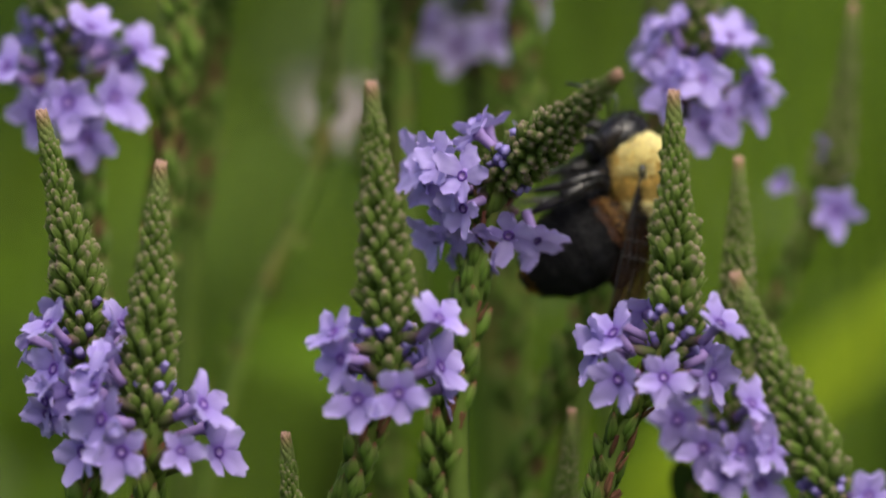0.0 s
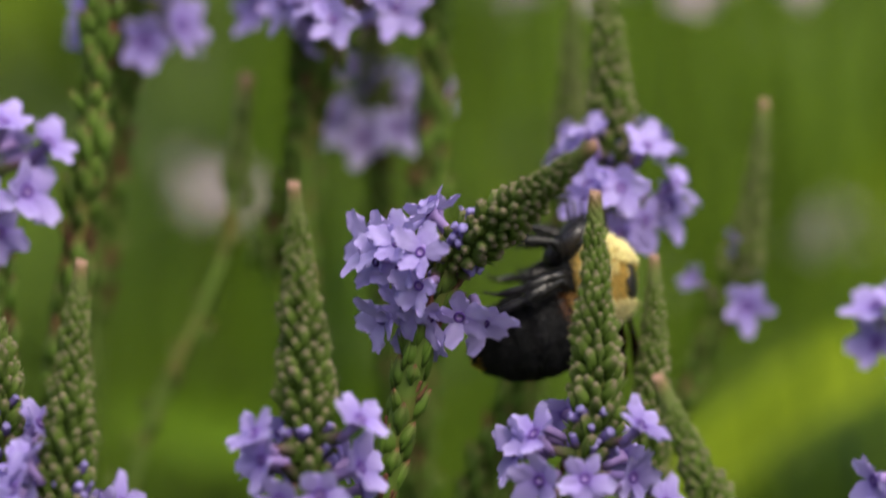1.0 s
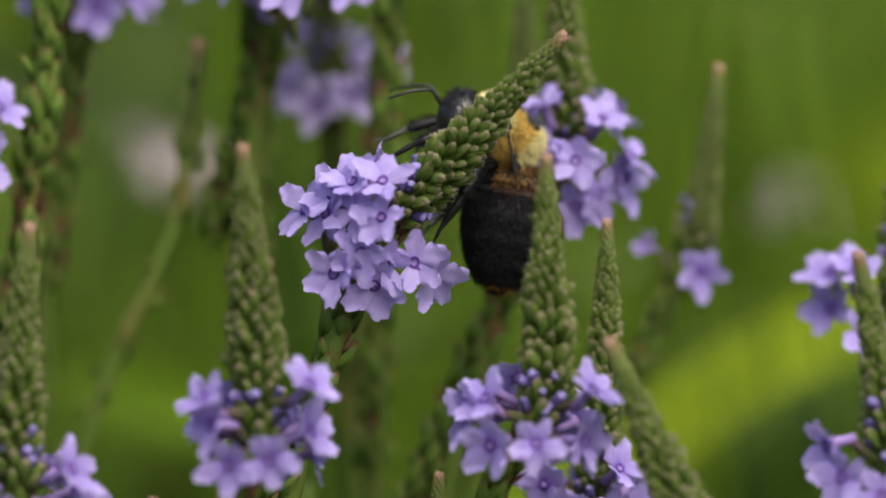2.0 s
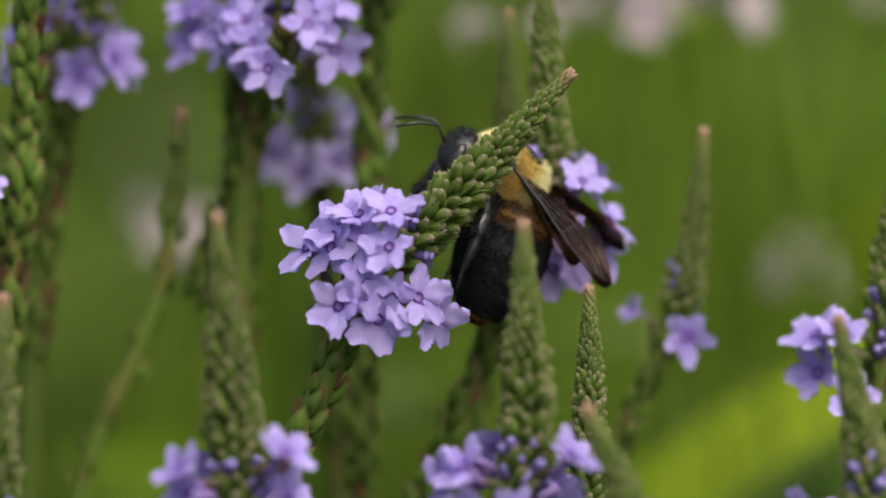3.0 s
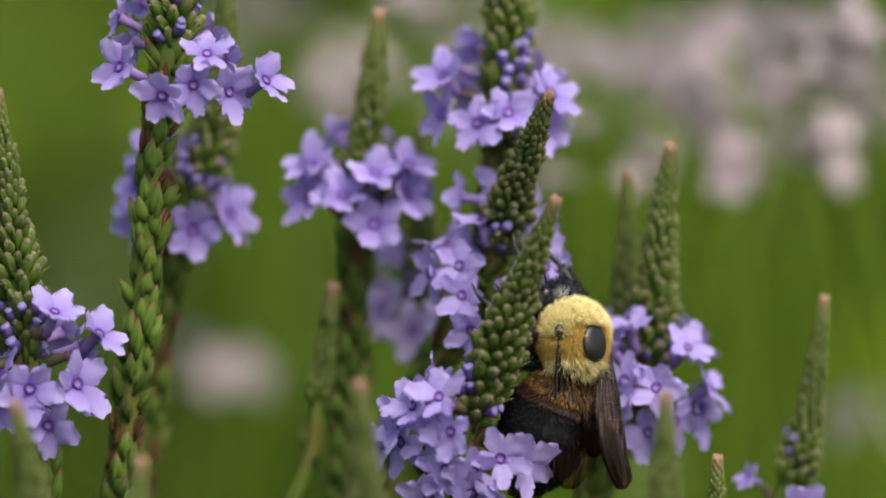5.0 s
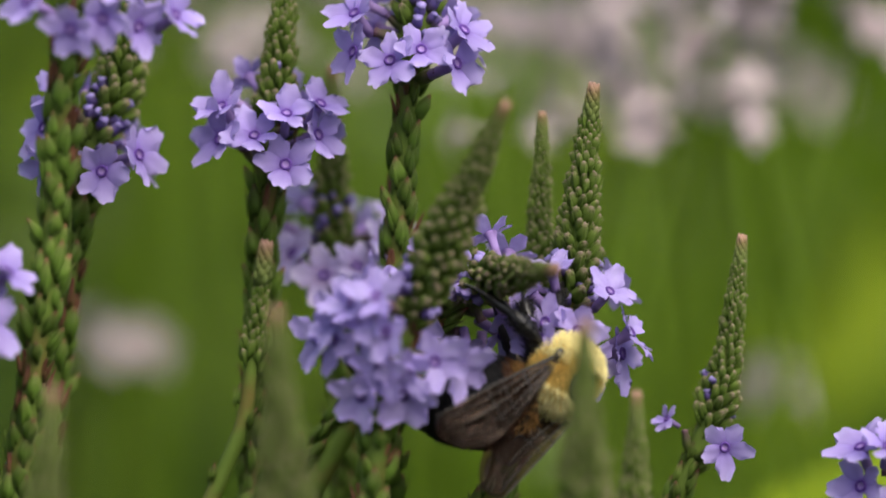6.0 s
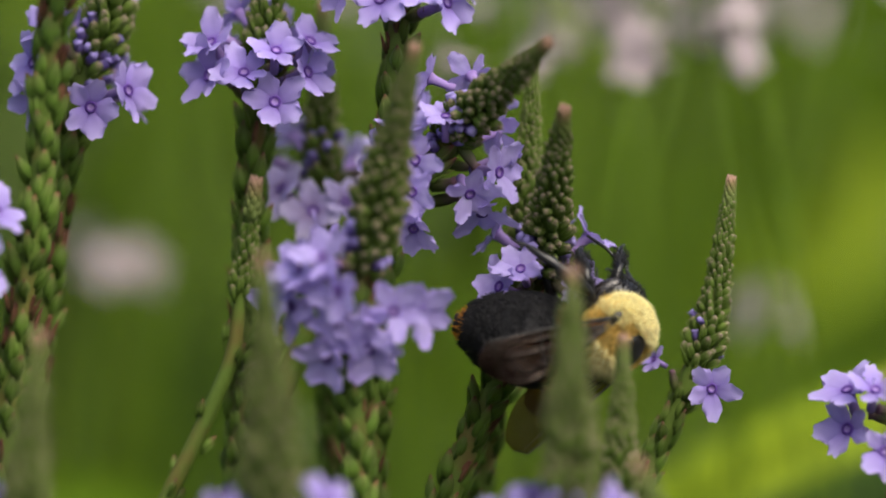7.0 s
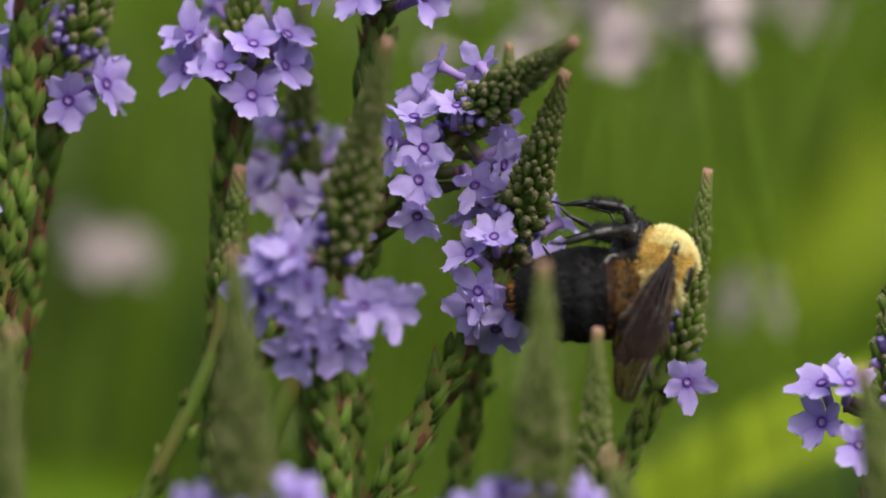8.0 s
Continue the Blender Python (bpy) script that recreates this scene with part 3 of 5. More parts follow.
plant("P", [(0.03403, 0.01100, 1.02925), (0.02846, 0.01100, 1.01935), (0.02662, 0.01100, 1.01632), (0.02360, 0.01100, 1.01160), (0.02125, 0.01100, 1.00721)], 2, [(-2.2, -0.8, 2.9, -32, 28, 30, 1), (-1, 0.3, 3.9, -18, 22, -20, 0.95), (-3.2, -2.4, 2.2, -45, 14, 60, 1.08), (1.2, -1.8, 3.3, 15, 4, -40, 0.95), (-0.3, -2.2, 3.6, -7, 14, 26, 1.05), (-0.5, -4.3, 3.6, -21, 2, -56, 1.1), (1.7, -3.2, 3.2, 1, -3, 19, 1.1), (2.4, -0.7, 2.6, 24, 15, 48, 1.05), (-4, -3.5, 0.8, -49, 28, -35, 1.13), (-3.7, -1.4, 1.9, -51, 32, -56, 1.08), (-3.5, 0.2, 2.4, -45, 40, -132, 1.08), (-2.4, 1.8, 3.2, -19, 46, -168, 1), (4, -1, 1.4, 41, -6, 38, 1.08), (0.4, 0, -3.1, 175, 25, 0, 1), (-2.2, -0.6, -2.3, -130, 20, 30, 1), (-2.9, 0.8, -0.6, -95, 30, 10, 1)])
plant("R1", [(0.03784, 0.02200, 1.03224), (0.03682, 0.02200, 1.02225), (0.03651, 0.02200, 1.01914), (0.03432, 0.02200, 1.01325), (0.03229, 0.02200, 1.00839)], 2, [(-1.5, -1, 4.1, -34, 23, -43, 1), (-1.5, -2, 4.7, -39, 1, -9, 1.05), (-2.7, 0.6, 2.7, -69, 43, -61, 1.08), (-1.5, 2.3, 2.5, -46, 72, -110, 0.98), (1.9, 1.3, 3, 44, 44, 63, 0.98), (3.7, -0.3, 2.2, 73, 33, 40, 1.08), (0.4, -0.8, 4.6, 0, 18, 8, 1), (2.3, -2.6, 2.7, 35, -5, 10, 1.05), (3.7, -1.6, 1.2, 62, 8, 0, 1.13), (1, -3.6, 3.3, 10, -8, -15, 1), (-3, 1.2, -1.6, -115, 30, 0, 1), (0.3, 0.5, -3.2, 178, 20, 0, 1), (2.6, 1, -2, 125, 25, 30, 1)])
plant("S3", [(0.03782, 0.01250, 1.03124), (0.03288, 0.02020, 1.02660), (0.03165, 0.02200, 1.02547), (0.03006, 0.02300, 1.02248), (0.02813, 0.02400, 1.01963)], 2, [(-1.3, -1.2, 3.5, -10, 7, 4, 1), (-0.7, -3, 4.2, -14, 4, -6, 1), (-3.1, -2.2, 2.8, -56, 9, -6, 1.08), (-2.5, 0, 2.4, -22, 73, -148, 1), (-1, 2.2, 1.2, 8, 66, 178, 0.85), (0.5, -4.7, 4.6, -14, -33, -24, 1), (3.6, -3.2, 1.6, 10, -51, 17, 1.05), (3.6, 1.4, 0.5, 54, -4, 78, 1.08), (2.4, -2.1, 3.1, 20, -28, 35, 0.95)])

# where the ring and the tip of each swaying head go
HEADS = {
    'P': [
        (0, (0.02517, 0.00360, 1.01471), (0.03196, -0.00713, 1.02173)),
        (0.5, (0.02687, 0.00360, 1.01425), (0.03476, -0.00646, 1.02124)),
        (1, (0.02714, 0.00360, 1.01569), (0.03493, -0.00591, 1.02330)),
        (1.2, (0.02559, 0.00360, 1.01580), (0.03446, -0.00563, 1.02293)),
        (2.5, (0.02766, 0.00720, 1.01630), (0.03724, 0.00720, 1.02808)),
        (3, (0.02799, 0.00860, 1.01705), (0.03810, 0.00860, 1.02735)),
        (3.5, (0.02656, 0.00940, 1.01652), (0.03395, 0.00940, 1.02941)),
        (4, (0.02633, 0.00960, 1.01685), (0.03349, 0.00608, 1.02902)),
        (4.5, (0.02530, 0.00980, 1.01677), (0.03075, 0.00716, 1.03006)),
        (4.7, (0.02438, 0.01083, 1.01655), (0.02873, 0.00673, 1.02999)),
        (5.8, (0.02713, 0.01450, 1.01871), (0.03338, 0.00900, 1.03241)),
        (6, (0.02624, 0.01450, 1.01882), (0.03175, 0.00900, 1.03207)),
        (6.5, (0.02382, 0.01400, 1.01766), (0.02672, 0.00850, 1.03162)),
        (7, (0.02417, 0.01350, 1.01815), (0.02696, 0.00800, 1.03218)),
        (7.5, (0.02392, 0.01300, 1.01818), (0.02704, 0.00750, 1.03234)),
        (8, (0.02388, 0.01250, 1.01822), (0.02687, 0.00700, 1.03228)),
    ],
    'R1': [
        (0, (0.03691, 0.01700, 1.02018), (0.03638, 0.01700, 1.03327)),
        (2.5, (0.03726, 0.01800, 1.01882), (0.03690, 0.01800, 1.03216)),
        (4, (0.03641, 0.02100, 1.01916), (0.03754, 0.02100, 1.03219)),
        (4.5, (0.03651, 0.02200, 1.01914), (0.03784, 0.02200, 1.03224)),
        (4.7, (0.03632, 0.02200, 1.01907), (0.03756, 0.02200, 1.03229)),
        (5.8, (0.03575, 0.02200, 1.01809), (0.03674, 0.01984, 1.03094)),
        (6, (0.03630, 0.02200, 1.01857), (0.03759, 0.02163, 1.03142)),
        (6.5, (0.03588, 0.02200, 1.01832), (0.03665, 0.01758, 1.03072)),
        (7, (0.03539, 0.02200, 1.01715), (0.03598, 0.01397, 1.02770)),
        (7.5, (0.03444, 0.02200, 1.01786), (0.03671, 0.01454, 1.02857)),
        (8, (0.03494, 0.02200, 1.01807), (0.03754, 0.01532, 1.02918)),
    ],
    'S3': [
        (1, (0.02055, 0.02200, 1.03011), (0.02082, 0.02137, 1.04294)),
        (2.5, (0.02057, 0.02200, 1.02981), (0.02078, 0.02039, 1.04259)),
        (3, (0.02117, 0.02200, 1.03027), (0.02147, 0.01867, 1.04282)),
        (3.5, (0.02118, 0.02200, 1.03079), (0.02148, 0.02004, 1.04355)),
        (4, (0.02464, 0.02200, 1.02801), (0.02488, 0.02018, 1.04080)),
        (4.5, (0.02651, 0.02200, 1.02708), (0.02879, 0.01480, 1.03778)),
        (4.7, (0.02584, 0.02200, 1.02696), (0.02812, 0.01519, 1.03792)),
        (5.8, (0.03035, 0.02200, 1.02045), (0.03509, 0.01115, 1.02335)),
        (6, (0.02999, 0.02200, 1.01992), (0.03434, 0.01091, 1.02182)),
        (6.5, (0.03039, 0.02200, 1.02133), (0.03594, 0.01152, 1.02384)),
        (7, (0.02992, 0.02200, 1.02520), (0.03482, 0.01235, 1.03158)),
        (7.5, (0.03101, 0.02200, 1.02508), (0.03706, 0.01241, 1.03036)),
        (8, (0.03165, 0.02200, 1.02547), (0.03783, 0.01274, 1.03121)),
    ],
}
# the lean of the stem under each head: seconds, sideways per unit of height
NECKS = {
    "P": [(0, 0.25), (1.2, 0.35), (2.5, 0.55), (3.5, 0.6), (4.5, 0.45), (6, 0.2), (6.5, 0.02), (8, 0.0)],
    "R1": [(0, 0.42), (4.5, 0.42), (6, 0.4), (7, 0.4), (8, 0.48)],
    "S3": [(0, 0.2), (4, 0.3), (4.7, 0.4), (6, 0.8), (8, 0.75)],
}

# ---- ground and background ----
def ground_material():
    m, nodes, links, n = shader("meadow_soil", 0.9, 0.1)
    nz = noise_node(nodes, links, 6.0, 6.0)
    r = ramp(nodes, [(0.3, (0.025, 0.042, 0.003)), (0.55, (0.042, 0.075, 0.005)), (0.75, (0.068, 0.11, 0.008))])
    links.new(nz.outputs["Fac"], r.inputs["Fac"])
    fine = noise_node(nodes, links, 140.0, 4.0)
    links.new(mixed(nodes, links, "MULTIPLY", 0.5, r.outputs["Color"], fine.outputs["Color"]), n.inputs["Base Color"])
    relief(nodes, links, n, 60.0, 0.8, 0.02)
    return m


def ground():
    vs, fs = [], []
    xs = [-400, -60, -12] + [i * 0.5 - 4 for i in range(17)] + [12, 60, 400]
    for x in xs:
        for y in xs:
            vs.append((x, y, 0.02 * noise.noise((x * 0.7, y * 0.7, 0)) if abs(x) < 5 and abs(y) < 5 else 0))
    n = len(xs)
    for i in range(n - 1):
        for j in range(n - 1):
            fs.append((i * n + j, (i + 1) * n + j, (i + 1) * n + j + 1, i * n + j + 1))
    ob = new("ground", mesh_of("ground", vs, fs, ground_material()))
    tagged(ob, "green and brown meadow soil under the plants", "ground", kind="structure")


def blades(name, label, mat, seed, count, area, height, width, curl, n=6, loose=False):
    """Grass blades and long leaves, each a bent strip that tapers."""
    rng = random.Random(seed)
    vs, fs = [], []
    (x0, x1), (y0, y1) = area
    for _ in range(count):
        if loose:
            x, y = rng.gauss((x0 + x1) / 2, (x1 - x0) / 3), rng.gauss((y0 + y1) / 2, (y1 - y0) / 3)
        else:
            x, y = rng.uniform(x0, x1) * rng.uniform(0.7, 1.35), y0 + (y1 - y0) * rng.random() ** 1.4
        h, wd = rng.uniform(*height), rng.uniform(*width)
        a = rng.uniform(0, 6.28)
        c = rng.uniform(*curl)
        d, s = Vector((math.cos(a), math.sin(a), 0)), Vector((-math.sin(a), math.cos(a), 0))
        if rng.random() < 0.7:
            s = Vector((1, rng.uniform(-0.5, 0.5), 0)).normalized()
        o = len(vs)
        for k in range(n + 1):
            u = k / n
            p = Vector((x, y, 0)) + d * (c * h * (0.4 * u + 0.75 * u ** 2.2)) + Vector((0, 0, h * (u - 0.25 * c * u ** 3)))
            q = s * wd * 0.5 * (1 - u ** 3) ** 0.8 * (0.5 + u if u < 0.5 else 1)
            vs += [p - q, p + q]
        for k in range(n):
            b = o + 2 * k
            fs.append((b, b + 1, b + 3, b + 2))
    ob = new(name, mesh_of(name, vs, fs, mat))
    tagged(ob, label, "grass", kind="stuff")


ground()
GRASS = leafy("grass_green", [(0.2, (0.055, 0.100, 0.0053)), (0.5, (0.092, 0.161, 0.0080)), (0.8, (0.140, 0.222, 0.0139))], scale=9, lets=0.3, rand=0.45, island=True)
# darker copy of the grass green; behind the spikes it stands for shade
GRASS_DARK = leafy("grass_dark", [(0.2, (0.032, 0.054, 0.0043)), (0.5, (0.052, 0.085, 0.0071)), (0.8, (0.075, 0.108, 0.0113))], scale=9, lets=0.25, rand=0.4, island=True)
# darkest leaf green, with shade among the plants put into the colour
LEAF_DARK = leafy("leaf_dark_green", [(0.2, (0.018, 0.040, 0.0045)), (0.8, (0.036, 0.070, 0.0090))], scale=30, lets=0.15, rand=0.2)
# yellow-green, brightened as a lit copy of the grass colour
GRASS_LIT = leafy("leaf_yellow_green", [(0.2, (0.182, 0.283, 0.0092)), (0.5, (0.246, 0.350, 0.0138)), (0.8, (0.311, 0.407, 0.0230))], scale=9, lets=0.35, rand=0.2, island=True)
GRASS_MID = leafy("leaf_mid_green", [(0.2, (0.076, 0.146, 0.0059)), (0.5, (0.107, 0.192, 0.0079)), (0.8, (0.144, 0.232, 0.0139))], scale=12, lets=0.3, rand=0.25, island=True)
blades("meadow_grass", "dense green meadow grass behind the flowers", GRASS, 1, 6500, ((-1.2, 1.2), (0.7, 3.4)), (0.75, 1.15), (0.005, 0.014), (0.3, 1.5))
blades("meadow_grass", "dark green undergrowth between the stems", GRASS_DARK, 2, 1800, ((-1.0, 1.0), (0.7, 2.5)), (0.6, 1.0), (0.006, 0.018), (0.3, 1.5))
blades("meadow_grass", "green meadow grass in the near surroundings", GRASS, 3, 4500, ((-2.2, 2.2), (-2.4, -0.75)), (0.4, 0.9), (0.004, 0.01), (0.0, 0.5))
blades("meadow_grass", "tall green grass of the far meadow", GRASS, 4, 7000, ((-4, 4), (3, 10)), (0.7, 1.15), (0.008, 0.02), (0.0, 0.5))

blades("meadow_grass", "knee-high green grass all over the meadow", GRASS, 5, 34000, ((-5, 5), (-5, 6)), (0.3, 0.72), (0.006, 0.014), (0.1, 0.7), 3, True)
blades("meadow_grass", "darker knee-high grass mixed into the meadow", GRASS_DARK, 6, 14000, ((-5, 5), (-5, 6)), (0.3, 0.7), (0.006, 0.016), (0.1, 0.7), 3, True)


def broad_leaves(name, label, mat, seed, count, area, span=(0.03, 0.08)):
    """Ovate leaves at all angles, each a bent blade of eight faces."""
    rng = random.Random(seed)
    vs, fs = [], []
    (x0, x1), (y0, y1), (z0, z1) = area
    for _ in range(count):
        at = Vector((rng.uniform(x0, x1), y0 + (y1 - y0) * rng.random() ** 1.3, rng.uniform(z0, z1)))
        length, wd = rng.uniform(*span), rng.uniform(0.25, 0.5)
        d = Vector((rng.gauss(0, 1), rng.gauss(0, 1), rng.gauss(0.4, 0.7))).normalized()
        m = along_z(d, at, length, rng.uniform(0, 6))
        o = len(vs)
        for k in range(5):
            u = k / 4
            h = wd * math.sin(min(1, u * 0.94 + 0.06) * math.pi) ** 0.8 * 0.5
            for v in (-1, 0, 1):
                vs.append(m @ Vector((h * v, 0.25 * u * u - 0.3 * h * abs(v), u)))
        for k in range(4):
            b = o + 3 * k
            fs += [(b, b + 1, b + 4, b + 3), (b + 1, b + 2, b + 5, b + 4)]
    ob = new(name, mesh_of(name, vs, fs, mat))
    tagged(ob, label, "foliage", kind="stuff")


broad_leaves("meadow_foliage", "loose green leaves of the plants behind", GRASS, 21, 1500, ((-0.8, 0.8), (0.4, 1.8), (0.45, 1.1)))
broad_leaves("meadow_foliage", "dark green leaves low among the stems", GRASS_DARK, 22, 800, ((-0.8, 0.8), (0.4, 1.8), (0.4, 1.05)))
# the sky's brightness on these leaves comes from their lighter colour
broad_leaves("meadow_foliage", "light yellow-green leaves with sky light in their colour", GRASS_LIT, 23, 300, ((-0.8, 0.8), (0.45, 1.8), (0.45, 1.1)))
# shade on the left background is put into these leaves' dark colour
broad_leaves("meadow_foliage", "leaves coloured dark green for the shade behind the spikes", GRASS_DARK, 28, 70, ((-0.08, 0.014), (0.4, 0.65), (0.92, 1.07)), (0.02, 0.045))
broad_leaves("meadow_foliage", "fresh green leaves behind the flowering spikes", GRASS_MID, 29, 46, ((0.078, 0.13), (0.4, 0.52), (0.94, 1.0)), (0.016, 0.032))
broad_leaves("meadow_foliage", "fresh green leaves low behind the spikes", GRASS_MID, 30, 34, ((0.0, 0.056), (0.4, 0.5), (0.905, 0.95)), (0.014, 0.026))
# added dark-coloured leaves that deepen the left background like shade
broad_leaves("meadow_foliage", "leaves of a meadow clump, coloured dark for shade", LEAF_DARK, 31, 26, ((-0.05, 0.0), (0.36, 0.44), (0.945, 1.01)), (0.014, 0.028))
PALE_LEAF = leafy("pale_green_leaf", [(0.2, (0.1, 0.14, 0.05)), (0.8, (0.17, 0.22, 0.09))], scale=60, lets=0.3, rand=0.25, island=True)
broad_leaves("meadow_foliage", "small mid-green leaves close behind the spikes", GRASS_MID, 24, 90, ((-0.03, 0.11), (0.1, 0.3), (0.93, 1.06)), (0.006, 0.014))
broad_leaves("meadow_foliage", "small dark leaves close behind the spikes", GRASS_DARK, 25, 70, ((-0.03, 0.11), (0.1, 0.3), (0.93, 1.06)), (0.006, 0.016))
broad_leaves("meadow_foliage", "small pale green leaves close behind the spikes", PALE_LEAF, 26, 110, ((-0.03, 0.12), (0.1, 0.3), (0.95, 1.06)), (0.005, 0.012))
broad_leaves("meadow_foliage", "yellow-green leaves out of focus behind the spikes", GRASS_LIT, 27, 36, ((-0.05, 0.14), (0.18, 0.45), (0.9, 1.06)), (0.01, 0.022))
PALE = leafy("pale_pink_petal", [(0.2, (0.414, 0.346, 0.3643)), (0.8, (0.606, 0.520, 0.5410))], scale=300, lets=0.3, rand=0.25, island=True)


def pale_head(x, y, z, r):
    """A round head of small pale pink flowers on a thin stalk, some way behind the spikes."""
    rng = random.Random(int(x * 9000 + z * 70000))
    foot = Vector((x + rng.uniform(-0.25, 0.25), y + rng.uniform(0.05, 0.2), 0))
    thing = new("meadow_flower")
    thing.location = foot
    tagged(thing, "round head of small pale pink flowers on a thin stalk", "wildflower", "pale pink meadow flowers")
    top = Vector((x, y, z))
    line = spline([top, top.lerp(foot, 0.3) + Vector((0.004, 0, 0)), foot], 0.04)
    child("stalk", mesh_of("stalk", *tube(line, [0.25 * MM] * len(line), 7), GRASS), thing, Matrix.Translation(-foot))
    for f in range(6 if r > 0.003 else 5):
        d = Vector((rng.gauss(0, 1), rng.gauss(0, 1), abs(rng.gauss(0.3, 0.8)))).normalized()
        child("floret", rng.choice(FLORETS), thing, along_z(d, top - foot + d * r * rng.uniform(0.55, 1.2), rng.uniform(0.42, 0.75), rng.uniform(0, 6)))


def floret(k):
    rng = random.Random(800 + k)
    pieces = [lathe([(-3 * MM, 0.3 * MM), (-0.5 * MM, 0.5 * MM), (0.2 * MM, 0.7 * MM)], 6)]
    for i in range(5):
        a = i * 1.2566 + rng.uniform(-0.2, 0.2)
        d = Vector((math.cos(a), math.sin(a), rng.uniform(-0.1, 0.5)))
        pieces.append(moved(PETALS[k], along_z(d, d * 0.4 * MM, 1.35, 0, (-d.y, d.x, 0))))
    return mesh_of("floret", *join(*pieces), PALE)


FLORETS = [floret(k) for k in range(4)]
pale_head(0.0437, 0.0679, 1.0252, 0.0050)
pale_head(0.0500, 0.0646, 1.0248, 0.0050)
pale_head(0.0396, 0.0719, 1.0288, 0.0043)
pale_head(0.0453, 0.0659, 1.0305, 0.0043)
pale_head(0.0511, 0.0637, 1.0305, 0.0043)
pale_head(0.0587, 0.0720, 1.0296, 0.0037)
pale_head(0.0111, 0.1000, 1.0071, 0.0027)
pale_head(0.0547, 0.0820, 1.0054, 0.0032)
pale_head(0.0174, 0.0989, 1.0262, 0.0060)
pale_head(0.0275, 0.1011, 1.0246, 0.0060)
pale_head(0.0352, 0.0663, 1.0246, 0.0037)
pale_head(0.0492, 0.0647, 1.0256, 0.0050)
pale_head(0.0501, 0.0674, 1.0328, 0.0043)
pale_head(0.0455, 0.0852, 1.0321, 0.0043)
pale_head(0.0388, 0.0827, 1.0297, 0.0043)
pale_head(0.0177, 0.1220, 1.0264, 0.0060)
pale_head(0.0243, 0.1024, 1.0296, 0.0060)
pale_head(0.0282, 0.1193, 1.0308, 0.0060)
pale_head(0.0389, 0.1026, 1.0276, 0.0060)
pale_head(0.0454, 0.1202, 1.0229, 0.0045)
pale_head(0.0509, 0.1053, 1.0247, 0.0043)
pale_head(0.0317, 0.0936, 1.0267, 0.0060)
pale_head(0.0610, 0.1260, 1.0221, 0.0037)


def long_leaf(label, mat, points, width):
    """A broad arching leaf: a creased strip with a midrib, along points."""
    foot, low = Vector(points[0]), Vector(points[1])
    line = [foot.lerp(low, k / 60) for k in range(60)] + spline(points[1:], 0.001)
    n = len(line)
    vs, fs = [], []
    for k, p in enumerate(line):
        u = k / (n - 1)
        t = (line[min(k + 1, n - 1)] - line[max(k - 1, 0)]).normalized()
        s = Vector((-0.3, -0.75, 0.6)).cross(t).normalized()
        half = width * 0.5 * (0.25 + 0.75 * math.sin(min(1, u * 1.6) * math.pi / 2)) * (1 - u ** 60)
        up = s.cross(t).normalized()
        vs += [p - s * half + up * half * 0.3, p, p + s * half + up * half * 0.3]
    for k in range(n - 1):
        b = 3 * k
        fs += [(b, b + 1, b + 4, b + 3), (b + 1, b + 2, b + 5, b + 4)]
    thing = new("broad_leaf", mesh_of("broad_leaf", [v - line[0] for v in vs], fs, mat))
    thing.location = line[0]
    child("midrib", mesh_of("midrib", *tube([v - line[0] - Vector((0, 0.0004, 0)) for v in line[::4]], [width * 0.05] * len(line[::4]), 6), mat), thing, Matrix.Identity(4))
    tagged(thing, label, "leaf")


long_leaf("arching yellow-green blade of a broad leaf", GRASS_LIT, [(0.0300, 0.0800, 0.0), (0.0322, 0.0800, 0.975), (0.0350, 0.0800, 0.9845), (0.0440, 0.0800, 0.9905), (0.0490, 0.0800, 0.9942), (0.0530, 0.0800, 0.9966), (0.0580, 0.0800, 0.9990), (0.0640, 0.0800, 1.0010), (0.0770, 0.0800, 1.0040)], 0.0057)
# added blade whose dark colour gives the shade below the arching leaf
long_leaf("blade coloured dark green for the shade under a broad leaf", LEAF_DARK, [(0.0336, 0.0950, 0.0), (0.0480, 0.0950, 0.966), (0.0540, 0.0950, 0.9862), (0.0606, 0.0950, 0.9906), (0.0670, 0.0950, 0.9935), (0.0740, 0.0950, 0.9970)], 0.0075)
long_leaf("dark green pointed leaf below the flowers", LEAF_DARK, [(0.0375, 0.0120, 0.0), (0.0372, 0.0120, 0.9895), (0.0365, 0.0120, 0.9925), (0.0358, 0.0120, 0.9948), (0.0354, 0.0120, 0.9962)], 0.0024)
long_leaf("upright green grass blade", GRASS, [(-0.0122, 0.1600, 0.0), (0.01783, 0.16000, 0.96014), (0.01670, 0.16000, 0.97363), (0.01558, 0.16000, 0.98704), (0.01453, 0.16000, 1.00482), (0.01437, 0.16000, 1.02246)], 0.003)
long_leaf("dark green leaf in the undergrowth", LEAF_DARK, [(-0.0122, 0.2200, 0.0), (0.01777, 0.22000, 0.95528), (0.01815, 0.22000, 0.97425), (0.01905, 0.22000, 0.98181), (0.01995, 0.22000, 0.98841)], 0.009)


# ---- the bumblebee: x forward, z towards its back, built in millimetres ----
def chitin(name, colour, rough=0.28, spec=0.5, grain=3000):
    m, nodes, links, n = shader(name, rough, spec)
    nz = noise_node(nodes, links, grain)
    r = ramp(nodes, [(0.3, tuple(c * 0.6 for c in colour)), (0.7, tuple(min(1, c * 1.4) for c in colour))])
    links.new(nz.outputs["Fac"], r.inputs["Fac"])
    links.new(r.outputs["Color"], n.inputs["Base Color"])
    relief(nodes, links, n, grain * 2, 0.3, 0.00005)
    return m


